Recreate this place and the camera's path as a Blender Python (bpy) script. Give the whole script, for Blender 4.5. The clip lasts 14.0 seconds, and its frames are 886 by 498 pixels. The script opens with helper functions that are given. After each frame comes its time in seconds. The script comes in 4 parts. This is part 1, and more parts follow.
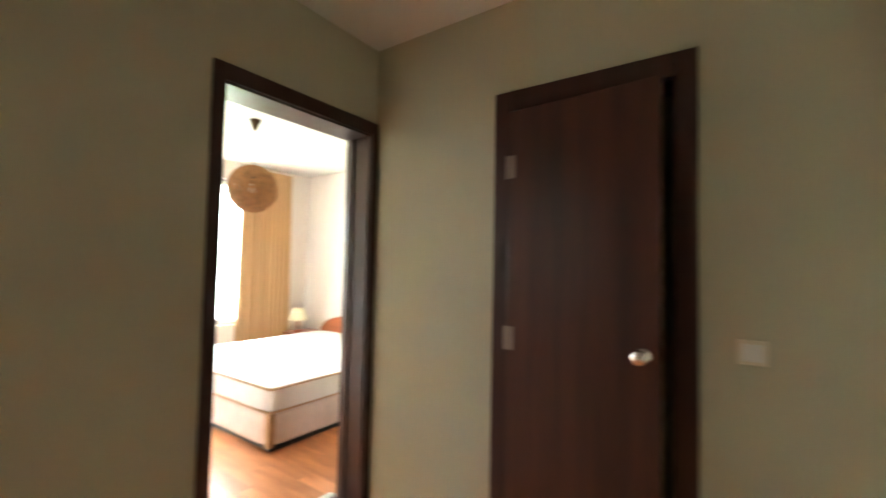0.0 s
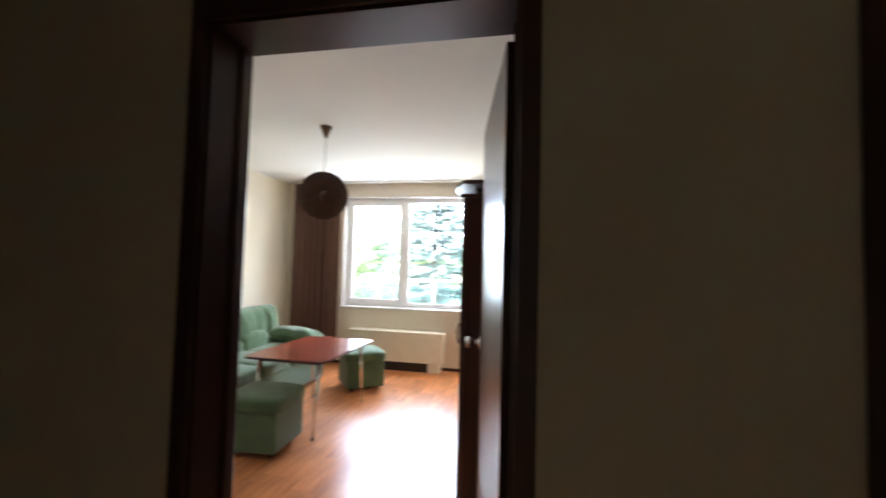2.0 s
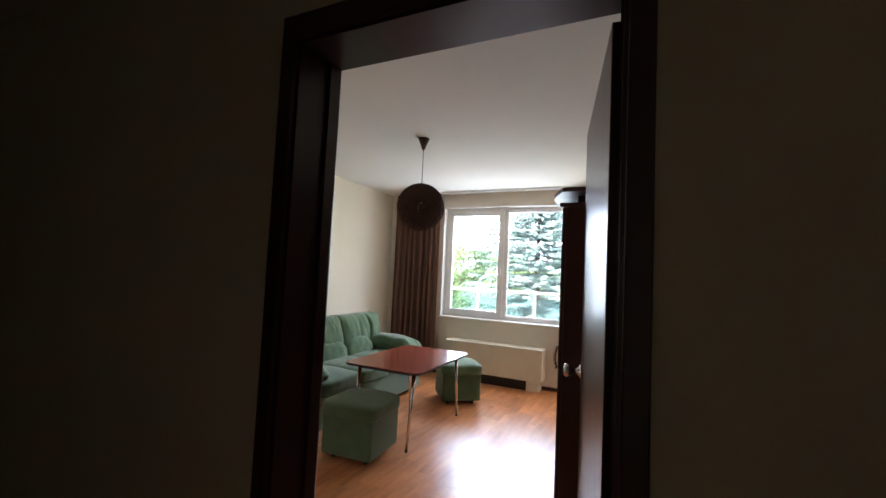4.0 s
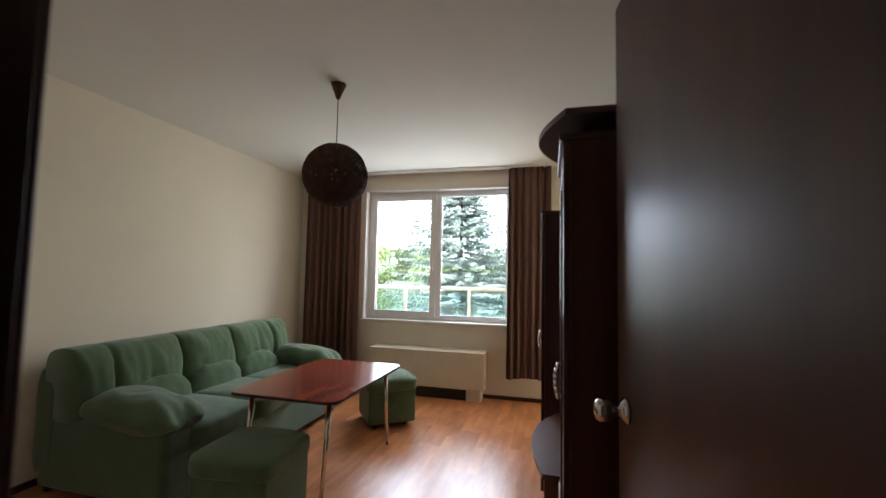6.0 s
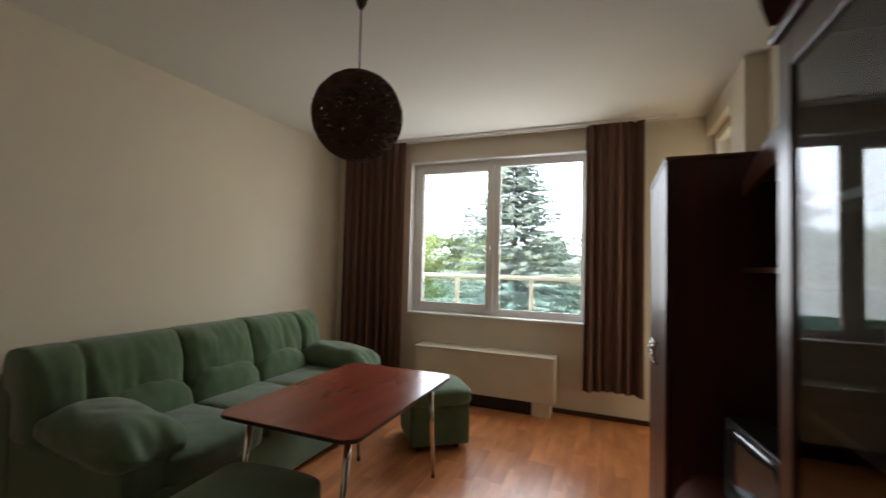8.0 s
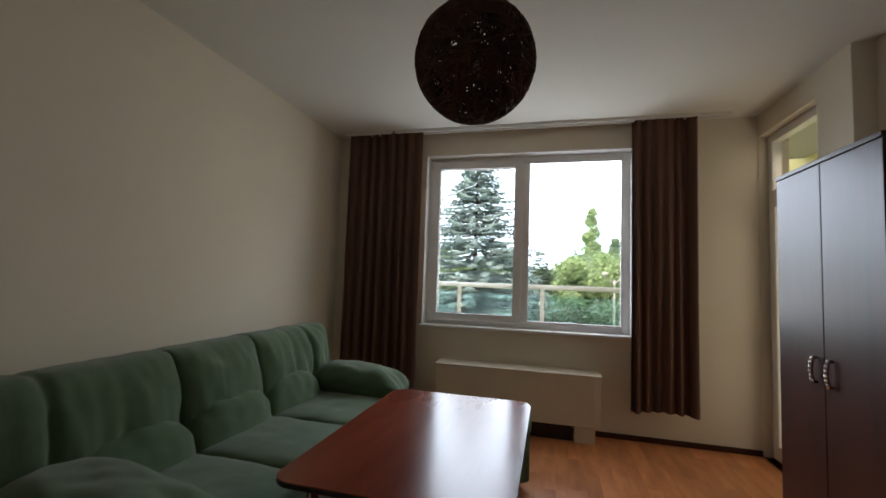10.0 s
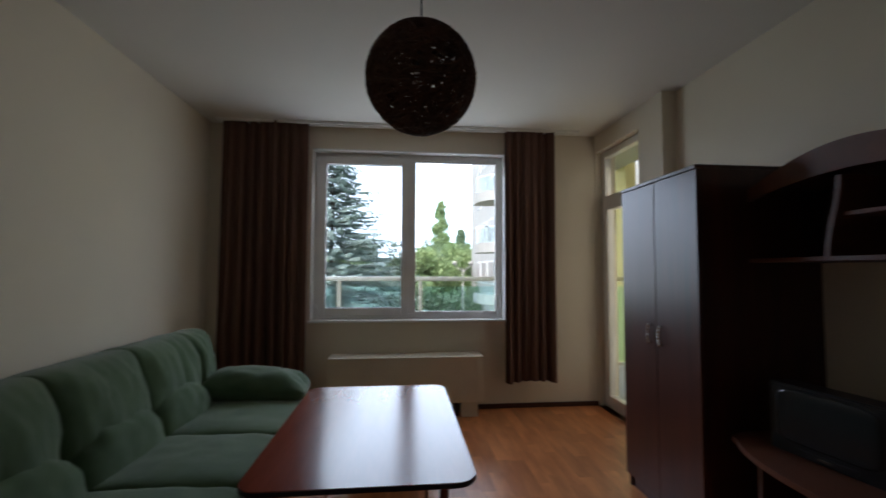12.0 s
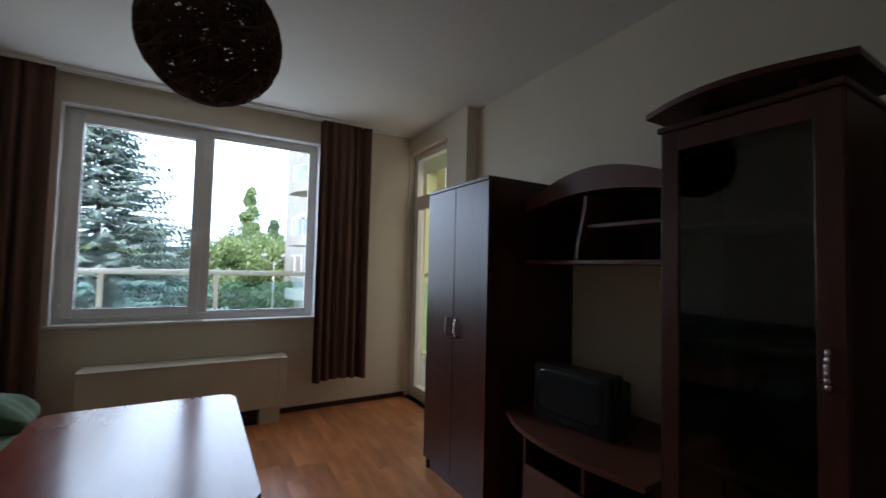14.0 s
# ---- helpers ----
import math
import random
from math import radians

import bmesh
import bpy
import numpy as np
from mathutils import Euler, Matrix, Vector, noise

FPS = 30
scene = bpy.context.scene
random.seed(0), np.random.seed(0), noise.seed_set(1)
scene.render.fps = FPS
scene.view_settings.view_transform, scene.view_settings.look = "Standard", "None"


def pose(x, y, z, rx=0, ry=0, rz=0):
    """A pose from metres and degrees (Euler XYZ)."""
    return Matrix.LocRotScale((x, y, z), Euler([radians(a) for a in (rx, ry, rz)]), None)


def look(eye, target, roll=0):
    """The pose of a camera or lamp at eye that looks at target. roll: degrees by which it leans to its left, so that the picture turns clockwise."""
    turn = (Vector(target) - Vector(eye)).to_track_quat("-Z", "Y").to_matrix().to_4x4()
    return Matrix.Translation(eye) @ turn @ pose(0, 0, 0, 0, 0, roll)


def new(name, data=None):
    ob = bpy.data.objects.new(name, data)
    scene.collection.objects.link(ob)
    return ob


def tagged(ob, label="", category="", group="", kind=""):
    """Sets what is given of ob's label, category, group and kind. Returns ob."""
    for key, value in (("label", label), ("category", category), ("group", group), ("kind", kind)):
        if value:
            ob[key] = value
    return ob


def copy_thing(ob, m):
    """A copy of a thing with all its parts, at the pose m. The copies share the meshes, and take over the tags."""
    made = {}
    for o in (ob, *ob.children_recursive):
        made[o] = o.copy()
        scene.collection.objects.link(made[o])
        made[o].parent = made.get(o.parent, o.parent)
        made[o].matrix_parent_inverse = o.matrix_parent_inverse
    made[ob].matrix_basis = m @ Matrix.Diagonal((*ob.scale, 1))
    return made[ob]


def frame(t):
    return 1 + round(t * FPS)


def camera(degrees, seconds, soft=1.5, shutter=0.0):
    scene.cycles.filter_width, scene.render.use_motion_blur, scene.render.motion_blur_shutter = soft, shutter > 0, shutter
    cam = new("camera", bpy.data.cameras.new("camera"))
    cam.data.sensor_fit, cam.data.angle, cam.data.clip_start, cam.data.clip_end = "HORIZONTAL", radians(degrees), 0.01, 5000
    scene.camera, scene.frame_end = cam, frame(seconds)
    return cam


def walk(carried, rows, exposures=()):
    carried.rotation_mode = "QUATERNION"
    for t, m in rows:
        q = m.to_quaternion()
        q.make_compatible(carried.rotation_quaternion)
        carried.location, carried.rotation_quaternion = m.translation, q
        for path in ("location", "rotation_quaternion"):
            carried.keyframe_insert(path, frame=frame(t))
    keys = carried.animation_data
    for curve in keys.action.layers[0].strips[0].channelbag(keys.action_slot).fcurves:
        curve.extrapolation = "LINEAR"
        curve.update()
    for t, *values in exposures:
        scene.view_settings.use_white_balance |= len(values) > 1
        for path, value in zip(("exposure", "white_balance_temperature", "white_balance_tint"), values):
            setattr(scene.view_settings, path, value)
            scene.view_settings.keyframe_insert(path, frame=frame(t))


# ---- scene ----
cam = camera(93.5, 14.0, shutter=0.5)
PATH = [
    (0, (0.541, -0.174, 1.303), (2.18, 0.97, 1.383), 1.2),
    (0.5, (0.586, -0.029, 1.285), (1.758, 1.591, 1.339), -0.9),
    (1, (0.558, 0.164, 1.31), (1.227, 2.049, 1.293), -0.4),
    (1.5, (0.592, 0.356, 1.319), (0.833, 2.341, 1.384), -1.4),
    (2, (0.653, 0.486, 1.338), (0.257, 2.444, 1.43), 1.5),
    (2.5, (0.68, 0.484, 1.297), (-0.151, 2.303, 1.336), 2.3),
    (2.7, (0.714, 0.517, 1.316), (-0.192, 2.299, 1.38), 3.1),
    (4.8, (0.491, 0.795, 1.374), (-0.227, 2.656, 1.515), 0.5),
    (5, (0.429, 0.897, 1.326), (-0.215, 2.786, 1.455), -0.4),
    (5.5, (0.337, 1.142, 1.324), (-0.104, 3.087, 1.472), 0.9),
    (6, (0.28, 1.376, 1.301), (-0.223, 3.307, 1.429), 1.1),
    (6.5, (0.239, 1.59, 1.278), (-0.325, 3.506, 1.375), 1.7),
    (7, (0.149, 1.811, 1.274), (-0.389, 3.736, 1.347), -1.0),
    (7.5, (0.087, 1.988, 1.265), (-0.462, 3.909, 1.346), -0.6),
    (8, (0.011, 2.153, 1.266), (-0.729, 4.01, 1.338), 1.4),
    (8.2, (-0.055, 2.202, 1.253), (-0.868, 4.027, 1.345), 2.2),
    (10.3, (-0.919, 2.407, 1.2), (-1.232, 4.376, 1.358), 1.7),
    (10.5, (-0.991, 2.386, 1.202), (-1.08, 4.375, 1.398), 0.0),
    (11, (-1.104, 2.3, 1.221), (-1.029, 4.294, 1.354), -0.5),
    (11.5, (-1.153, 2.237, 1.232), (-1.096, 4.234, 1.332), -0.3),
    (12, (-1.127, 2.24, 1.222), (-0.928, 4.228, 1.324), 0.2),
    (12.5, (-1.08, 2.255, 1.225), (-0.376, 4.122, 1.364), 0.9),
    (13, (-1.045, 2.245, 1.223), (-0.009, 3.952, 1.335), 1.2),
    (13.5, (-1.034, 2.245, 1.234), (0.072, 3.908, 1.335), 1.3),
    (14, (-1.068, 2.276, 1.228), (-0.058, 4.001, 1.318), 1.4),
]
walk(cam, [(t, look(eye, target, roll)) for t, eye, target, roll in PATH],
     exposures=[(0, 4.25, 5900, 1), (1.0, 3.95, 5850, 6), (1.5, 3.25, 5800, 10), (2.0, 2.4, 5950, 12), (2.5, 2.05, 5900, 13), (5.0, 1.45, 6000, 14),
                (6.0, 1.15, 6300, 14), (7.0, 1.0, 6650, 14), (8.2, 0.6, 6800, 14), (10.5, -0.03, 6200, 14), (11.5, -0.3, 5950, 14), (12.5, -0.33, 5850, 13), (14.0, -0.25, 5650, 13)])

# ---- world, sun, window light ----
world = bpy.data.worlds.new("sky")
scene.world = world
world.use_nodes = True
wn = world.node_tree
sky = wn.nodes.new("ShaderNodeTexSky")
sky.sky_type, sky.sun_disc = "NISHITA", False
sky.sun_elevation, sky.sun_rotation = radians(52), radians(211)
sky.air_density, sky.dust_density, sky.ozone_density = 0.8, 8.0, 0.6
wn.nodes["Background"].inputs["Strength"].default_value = 0.15
wn.links.new(sky.outputs["Color"], wn.nodes["Background"].inputs["Color"])


def lamp(name, kind, energy, place, color=(1, 1, 1), size=(1, 1), angle=0.0):
    data = bpy.data.lights.new(name, kind)
    data.energy, data.color = energy, color
    if kind == "AREA":
        data.shape, data.size, data.size_y = "RECTANGLE", size[0], size[1]
    if kind == "SUN":
        data.angle = angle
    ob = new(name, data)
    ob.matrix_world = place
    return ob


lamp("sun", "SUN", 5.0, look((0, 0, 30), (6, 10, 16)), (1.0, 0.95, 0.86), angle=radians(3))
lamp("living_window_light", "AREA", 18, look((-1.03, 6.36, 1.6), (-1.03, 3.0, 1.0)), (0.86, 0.93, 1.0), (1.6, 1.4))
lamp("balcony_door_light", "AREA", 4.0, look((1.02, 5.71, 1.2), (-1.0, 5.71, 0.9)), (1.0, 0.90, 0.66), (0.55, 2.0))
lamp("bedroom_window_light", "AREA", 5.5, look((2.35, 5.05, 1.6), (2.6, 3.0, 1.0)), (1.0, 0.97, 0.95), (1.5, 1.4))


# ---- materials ----
def mat(name, color, rough=0.6, metal=0.0, var=0.12, scale=(6, 6, 6), fine=60.0, bump=0.1, color2=None, rough_var=0.1, coat=0.0, rand=0.0, spec=0.5):
    """Two scales of noise on colour, roughness and relief."""
    m = bpy.data.materials.new(name)
    m.use_nodes = True
    nt = m.node_tree
    n, l = nt.nodes, nt.links
    b = n["Principled BSDF"]
    b.inputs["Metallic"].default_value = metal
    b.inputs["Coat Weight"].default_value = coat
    b.inputs["Coat Roughness"].default_value = 0.15
    b.inputs["Specular IOR Level"].default_value = spec
    tc = n.new("ShaderNodeTexCoord")
    mp = n.new("ShaderNodeMapping")
    mp.inputs["Scale"].default_value = scale
    l.new(tc.outputs["Object"], mp.inputs["Vector"])
    n1 = n.new("ShaderNodeTexNoise")
    n1.inputs["Scale"].default_value, n1.inputs["Detail"].default_value = 1.0, 6.0
    l.new(mp.outputs["Vector"], n1.inputs["Vector"])
    n2 = n.new("ShaderNodeTexNoise")
    n2.inputs["Scale"].default_value, n2.inputs["Detail"].default_value = fine / max(scale), 3.0
    l.new(mp.outputs["Vector"], n2.inputs["Vector"])
    if rand:
        oi = n.new("ShaderNodeObjectInfo")
        vm = n.new("ShaderNodeVectorMath")
        vm.operation = "MULTIPLY_ADD"
        vm.inputs[1].default_value = (1, 1, 1)
        cx = n.new("ShaderNodeCombineXYZ")
        mu = n.new("ShaderNodeMath")
        mu.operation, mu.inputs[1].default_value = "MULTIPLY", 37.0
        l.new(oi.outputs["Random"], mu.inputs[0])
        for k in range(3):
            l.new(mu.outputs[0], cx.inputs[k])
        l.new(mp.outputs["Vector"], vm.inputs[0])
        l.new(cx.outputs[0], vm.inputs[2])
        l.new(vm.outputs[0], n1.inputs["Vector"])
        l.new(vm.outputs[0], n2.inputs["Vector"])
    c2 = color2 or tuple(c * (1 - 2.2 * var) for c in color)
    ramp = n.new("ShaderNodeMix")
    ramp.data_type = "RGBA"
    ramp.inputs["A"].default_value, ramp.inputs["B"].default_value = (*c2, 1), (*color, 1)
    cr = n.new("ShaderNodeMapRange")
    cr.inputs["From Min"].default_value, cr.inputs["From Max"].default_value = 0.3, 0.65
    l.new(n1.outputs["Fac"], cr.inputs["Value"])
    l.new(cr.outputs[0], ramp.inputs["Factor"])
    hs = n.new("ShaderNodeHueSaturation")
    l.new(ramp.outputs["Result"], hs.inputs["Color"])
    vr = n.new("ShaderNodeMapRange")
    vr.inputs["To Min"].default_value, vr.inputs["To Max"].default_value = 1 - var, 1 + var
    l.new(n2.outputs["Fac"], vr.inputs["Value"])
    last = vr.outputs[0]
    if rand:
        rr = n.new("ShaderNodeMapRange")
        rr.inputs["To Min"].default_value, rr.inputs["To Max"].default_value = 1 - rand, 1 + rand
        l.new(oi.outputs["Random"], rr.inputs["Value"])
        mm = n.new("ShaderNodeMath")
        mm.operation = "MULTIPLY"
        l.new(last, mm.inputs[0])
        l.new(rr.outputs[0], mm.inputs[1])
        last = mm.outputs[0]
    l.new(last, hs.inputs["Value"])
    l.new(hs.outputs["Color"], b.inputs["Base Color"])
    ro = n.new("ShaderNodeMapRange")
    ro.inputs["To Min"].default_value, ro.inputs["To Max"].default_value = max(0.02, rough - rough_var), min(1, rough + rough_var)
    l.new(n1.outputs["Fac"], ro.inputs["Value"])
    l.new(ro.outputs[0], b.inputs["Roughness"])
    if bump:
        bu = n.new("ShaderNodeBump")
        bu.inputs["Strength"].default_value, bu.inputs["Distance"].default_value = bump, 0.004
        l.new(n2.outputs["Fac"], bu.inputs["Height"])
        l.new(bu.outputs["Normal"], b.inputs["Normal"])
    return m


def stripes(m, axis_scale, c1, c2):
    """Woven stripes that follow the u coordinate across a curtain."""
    nt = m.node_tree
    n, l = nt.nodes, nt.links
    uv = n.new("ShaderNodeUVMap")
    sx = n.new("ShaderNodeSeparateXYZ")
    l.new(uv.outputs[0], sx.inputs[0])
    w = n.new("ShaderNodeTexNoise")
    w.noise_dimensions = "1D"
    w.inputs["Scale"].default_value, w.inputs["Detail"].default_value = axis_scale, 2.0
    l.new(sx.outputs["X"], w.inputs["W"])
    r = n.new("ShaderNodeMapRange")
    r.inputs["From Min"].default_value, r.inputs["From Max"].default_value = 0.85, 0.58
    l.new(w.outputs["Fac"], r.inputs["Value"])
    mx = n.new("ShaderNodeMix")
    mx.data_type = "RGBA"
    mx.inputs["A"].default_value, mx.inputs["B"].default_value = (*c1, 1), (*c2, 1)
    l.new(r.outputs[0], mx.inputs["Factor"])
    l.new(mx.outputs["Result"], n["Principled BSDF"].inputs["Base Color"])
    return m


def glass(name, color=(1, 1, 1), rough=0.0, gloss=0.75):
    m = bpy.data.materials.new(name)
    m.use_nodes = True
    n, l = m.node_tree.nodes, m.node_tree.links
    n.remove(n["Principled BSDF"])
    t = n.new("ShaderNodeBsdfTransparent")
    t.inputs["Color"].default_value = (*color, 1)
    g = n.new("ShaderNodeBsdfGlossy")
    g.inputs["Roughness"].default_value = rough
    lw = n.new("ShaderNodeLayerWeight")
    lw.inputs["Blend"].default_value = 0.5
    pw = n.new("ShaderNodeMath")
    pw.operation, pw.inputs[1].default_value = "POWER", 4.0
    l.new(lw.outputs["Facing"], pw.inputs[0])
    f = n.new("ShaderNodeMath")
    f.operation, f.inputs[1].default_value, f.inputs[2].default_value = "MULTIPLY_ADD", gloss, 0.04
    l.new(pw.outputs[0], f.inputs[0])
    mx = n.new("ShaderNodeMixShader")
    l.new(f.outputs[0], mx.inputs[0])
    l.new(t.outputs[0], mx.inputs[1])
    l.new(g.outputs[0], mx.inputs[2])
    l.new(mx.outputs[0], n["Material Output"].inputs["Surface"])
    return m


M_WALL = mat("cream_paint", (0.74, 0.66, 0.535), 0.85, var=0.03, scale=(1.2, 1.2, 1.2), fine=140, bump=0.12)
# Cream darkened to dim the hall; the shade is partly put into the colour.
M_HALL = mat("dimmed_hall_paint", (0.55, 0.52, 0.385), 0.85, var=0.03, scale=(1.2, 1.2, 1.2), fine=140, bump=0.12)
M_PINK = mat("pale_pink_paint", (0.80, 0.70, 0.64), 0.85, var=0.03, scale=(1.2, 1.2, 1.2), fine=140, bump=0.12)
M_CEIL = mat("white_ceiling_paint", (0.80, 0.77, 0.72), 0.9, var=0.02, scale=(1, 1, 1), fine=120, bump=0.1)
M_FLOOR = mat("laminate", (0.66, 0.265, 0.105), 0.30, var=0.10, scale=(13, 2.6, 13), fine=90, bump=0.02, color2=(0.44, 0.155, 0.056), rand=0.12, rough_var=0.05)
M_DARK = mat("dark_mahogany_veneer", (0.070, 0.019, 0.012), 0.31, var=0.16, scale=(14, 14, 1.0), fine=120, bump=0.04, color2=(0.036, 0.011, 0.008), rough_var=0.06)
M_DOOR = mat("red_brown_door_veneer", (0.088, 0.029, 0.018), 0.33, var=0.18, scale=(11, 11, 0.8), fine=110, bump=0.04, color2=(0.045, 0.016, 0.011), rough_var=0.025)
M_FRAME = mat("dark_door_casing", (0.055, 0.018, 0.013), 0.35, var=0.15, scale=(14, 14, 1.0), fine=120, bump=0.04)
M_TABLE = mat("cherry_table_laminate", (0.25, 0.055, 0.028), 0.20, coat=0.1, var=0.14, scale=(10, 1.2, 10), fine=90, bump=0.03, color2=(0.17, 0.038, 0.020), rough_var=0.05, spec=0.35)
M_SHELF = mat("cherry_shelf_edge", (0.125, 0.042, 0.022), 0.4, var=0.15, scale=(2, 12, 12), fine=90, bump=0.03)
M_GREEN = mat("green_microfibre", (0.096, 0.150, 0.078), 0.95, var=0.24, scale=(9, 9, 9), fine=260, bump=0.6, color2=(0.074, 0.124, 0.066), spec=0.15)
M_GREEN.node_tree.nodes["Principled BSDF"].inputs["Sheen Weight"].default_value = 0.35
M_CURT = stripes(mat("brown_striped_curtain", (0.16, 0.085, 0.055), 0.9, bump=0.3, fine=500, spec=0.15), 26, (0.070, 0.034, 0.028), (0.140, 0.076, 0.057))
M_TAN = stripes(mat("tan_curtain", (0.42, 0.24, 0.11), 0.9, bump=0.3, fine=500, spec=0.15), 20, (0.38, 0.21, 0.10), (0.50, 0.30, 0.15))
M_PVC = mat("white_pvc", (0.82, 0.80, 0.77), 0.4, var=0.03, bump=0.02)
M_WHITE = mat("cream_enamel", (0.74, 0.67, 0.54), 0.45, var=0.03, bump=0.03)
M_BLACK = mat("black_plastic", (0.012, 0.012, 0.014), 0.35, var=0.1, bump=0.05)
M_SCREEN = mat("grey_tv_glass", (0.025, 0.028, 0.03), 0.12, var=0.05, bump=0.0)
M_CHROME = mat("chrome", (0.72, 0.70, 0.68), 0.16, metal=1.0, var=0.05, bump=0.0, rough_var=0.05)
M_STEEL = mat("brushed_steel", (0.68, 0.66, 0.63), 0.22, metal=1.0, var=0.08, bump=0.03)
M_RATTAN = mat("brown_paper_twine", (0.085, 0.036, 0.018), 0.75, var=0.2, scale=(20, 20, 20), fine=300, bump=0.3)
# Lighter copy of the brown twine; the bedroom's brightness is in its colour.
M_RATTAN_LIT = mat("lit_paper_twine", (0.42, 0.20, 0.07), 0.75, var=0.2, scale=(20, 20, 20), fine=300, bump=0.3)
M_BRASS = mat("dark_bronze", (0.10, 0.06, 0.035), 0.4, metal=0.7, bump=0.05)
M_BULB = mat("opal_bulb_glass", (0.8, 0.78, 0.74), 0.3, var=0.02, bump=0.0)
M_MATT = mat("quilted_white_ticking", (0.80, 0.76, 0.74), 0.85, var=0.05, scale=(7, 7, 7), fine=60, bump=0.5)
M_BASE = mat("pink_quilted_base", (0.74, 0.60, 0.54), 0.85, var=0.08, scale=(7, 7, 7), fine=60, bump=0.5)
M_TANC = mat("tan_corner_cloth", (0.50, 0.30, 0.16), 0.85, var=0.1)
M_HEAD = mat("orange_cherry_wood", (0.42, 0.12, 0.045), 0.35, var=0.15, scale=(12, 2, 12), fine=90, bump=0.03)
M_SHADE = mat("cream_lampshade", (0.80, 0.70, 0.48), 0.8, var=0.04)
M_YELLOW = mat("yellow_render", (0.58, 0.46, 0.15), 0.9, var=0.06, scale=(2, 2, 2), fine=80, bump=0.3)
M_STONE = mat("balcony_tile", (0.42, 0.38, 0.33), 0.6, var=0.1)
M_RAIL = mat("cream_rail_paint", (0.74, 0.68, 0.58), 0.4, var=0.04)
M_GLASS = glass("window_glass")
M_GLASSB = glass("bluish_balcony_glass", (0.80, 0.93, 0.95))
M_GLASSD = glass("cabinet_glass", (0.62, 0.66, 0.66), gloss=0.32)
M_RENDER = mat("white_house_render", (0.46, 0.42, 0.37), 0.9, var=0.04, scale=(0.5, 0.5, 0.5), fine=20)
M_HWIN = mat("far_window_blind", (0.42, 0.36, 0.32), 0.5, var=0.15, scale=(1, 1, 1), fine=8)
M_GRASS = mat("lawn", (0.10, 0.15, 0.045), 0.95, var=0.2, scale=(0.4, 0.4, 0.4), fine=20, bump=0.4)
M_ASPH = mat("pale_path", (0.34, 0.31, 0.28), 0.9, var=0.1, scale=(0.5, 0.5, 0.5), fine=20)
# Needle and leaf colours exceed real foliage; daylight brightness is put into them.
M_SPRUCE = mat("blue_spruce_brightened", (0.34, 0.42, 0.37), 0.8, var=0.25, scale=(1.5, 1.5, 1.5), fine=14, color2=(0.20, 0.27, 0.23), bump=0.0)
M_LEAF = mat("light_leaves_brightened", (0.34, 0.42, 0.18), 0.7, var=0.25, scale=(1, 1, 1), fine=10, color2=(0.22, 0.31, 0.12), bump=0.0)
M_LEAF2 = mat("mid_green_brightened", (0.21, 0.29, 0.16), 0.7, var=0.25, scale=(1, 1, 1), fine=10, color2=(0.13, 0.19, 0.10), bump=0.0)
M_PINE = mat("dark_conifer", (0.13, 0.19, 0.12), 0.8, var=0.25, scale=(1, 1, 1), fine=10, bump=0.0)
M_BARK = mat("bark", (0.12, 0.09, 0.065), 0.95, var=0.2, scale=(3, 3, 1), fine=20, bump=0.5)
M_HILL = mat("hazy_hill", (0.16, 0.21, 0.20), 1.0, var=0.12, scale=(0.02, 0.02, 0.02), fine=1, bump=0.0)


def thin_leaf(m):
    """Leaves let half of the light through."""
    n, l = m.node_tree.nodes, m.node_tree.links
    b = n["Principled BSDF"]
    t = n.new("ShaderNodeBsdfTranslucent")
    l.new(b.inputs["Base Color"].links[0].from_socket, t.inputs["Color"])
    mx = n.new("ShaderNodeMixShader")
    mx.inputs[0].default_value = 0.35
    l.new(b.outputs[0], mx.inputs[1])
    l.new(t.outputs[0], mx.inputs[2])
    l.new(mx.outputs[0], n["Material Output"].inputs["Surface"])


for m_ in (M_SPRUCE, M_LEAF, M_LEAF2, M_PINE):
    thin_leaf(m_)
M_HAZE = bpy.data.materials.new("white_haze")
M_HAZE.use_nodes = True
hz = M_HAZE.node_tree.nodes["Principled BSDF"]
hz.inputs["Base Color"].default_value = (0, 0, 0, 1)
hz.inputs["Roughness"].default_value = 1.0
hz.inputs["Specular IOR Level"].default_value = 0.0
hz.inputs["Emission Color"].default_value = (0.74, 0.87, 1.0, 1)
hz.inputs["Emission Strength"].default_value = 5.6
M_HINGE = mat("dull_hinge_metal", (0.30, 0.25, 0.22), 0.45, metal=0.8, var=0.08, bump=0.02)


# ---- building helpers ----
def world_of(ob):
    if ob.parent:
        return world_of(ob.parent) @ ob.matrix_parent_inverse @ ob.matrix_basis
    return ob.matrix_basis.copy()


def mesh_of(bm, material, smooth=False):
    me = bpy.data.meshes.new("mesh")
    bmesh.ops.recalc_face_normals(bm, faces=bm.faces[:])
    bm.to_mesh(me)
    bm.free()
    me.materials.append(material)
    if smooth:
        for p in me.polygons:
            p.use_smooth = True
    return me


def part(name, bm, material, parent, label="", smooth=False, local=False):
    """One mesh under a thing or a part; built in the world's coordinates, or in the thing's own if local."""
    ob = new(name, mesh_of(bm, material, smooth))
    ob.parent = parent
    if not local:
        ob.matrix_parent_inverse = world_of(parent).inverted()
    if label:
        ob["label"] = label
    return ob


def thing(name, place, label, category, group="", kind=""):
    ob = new(name)
    ob.empty_display_size = 0.05
    ob.matrix_basis = place if isinstance(place, Matrix) else Matrix.Translation(place)
    return tagged(ob, label, category, group, kind)


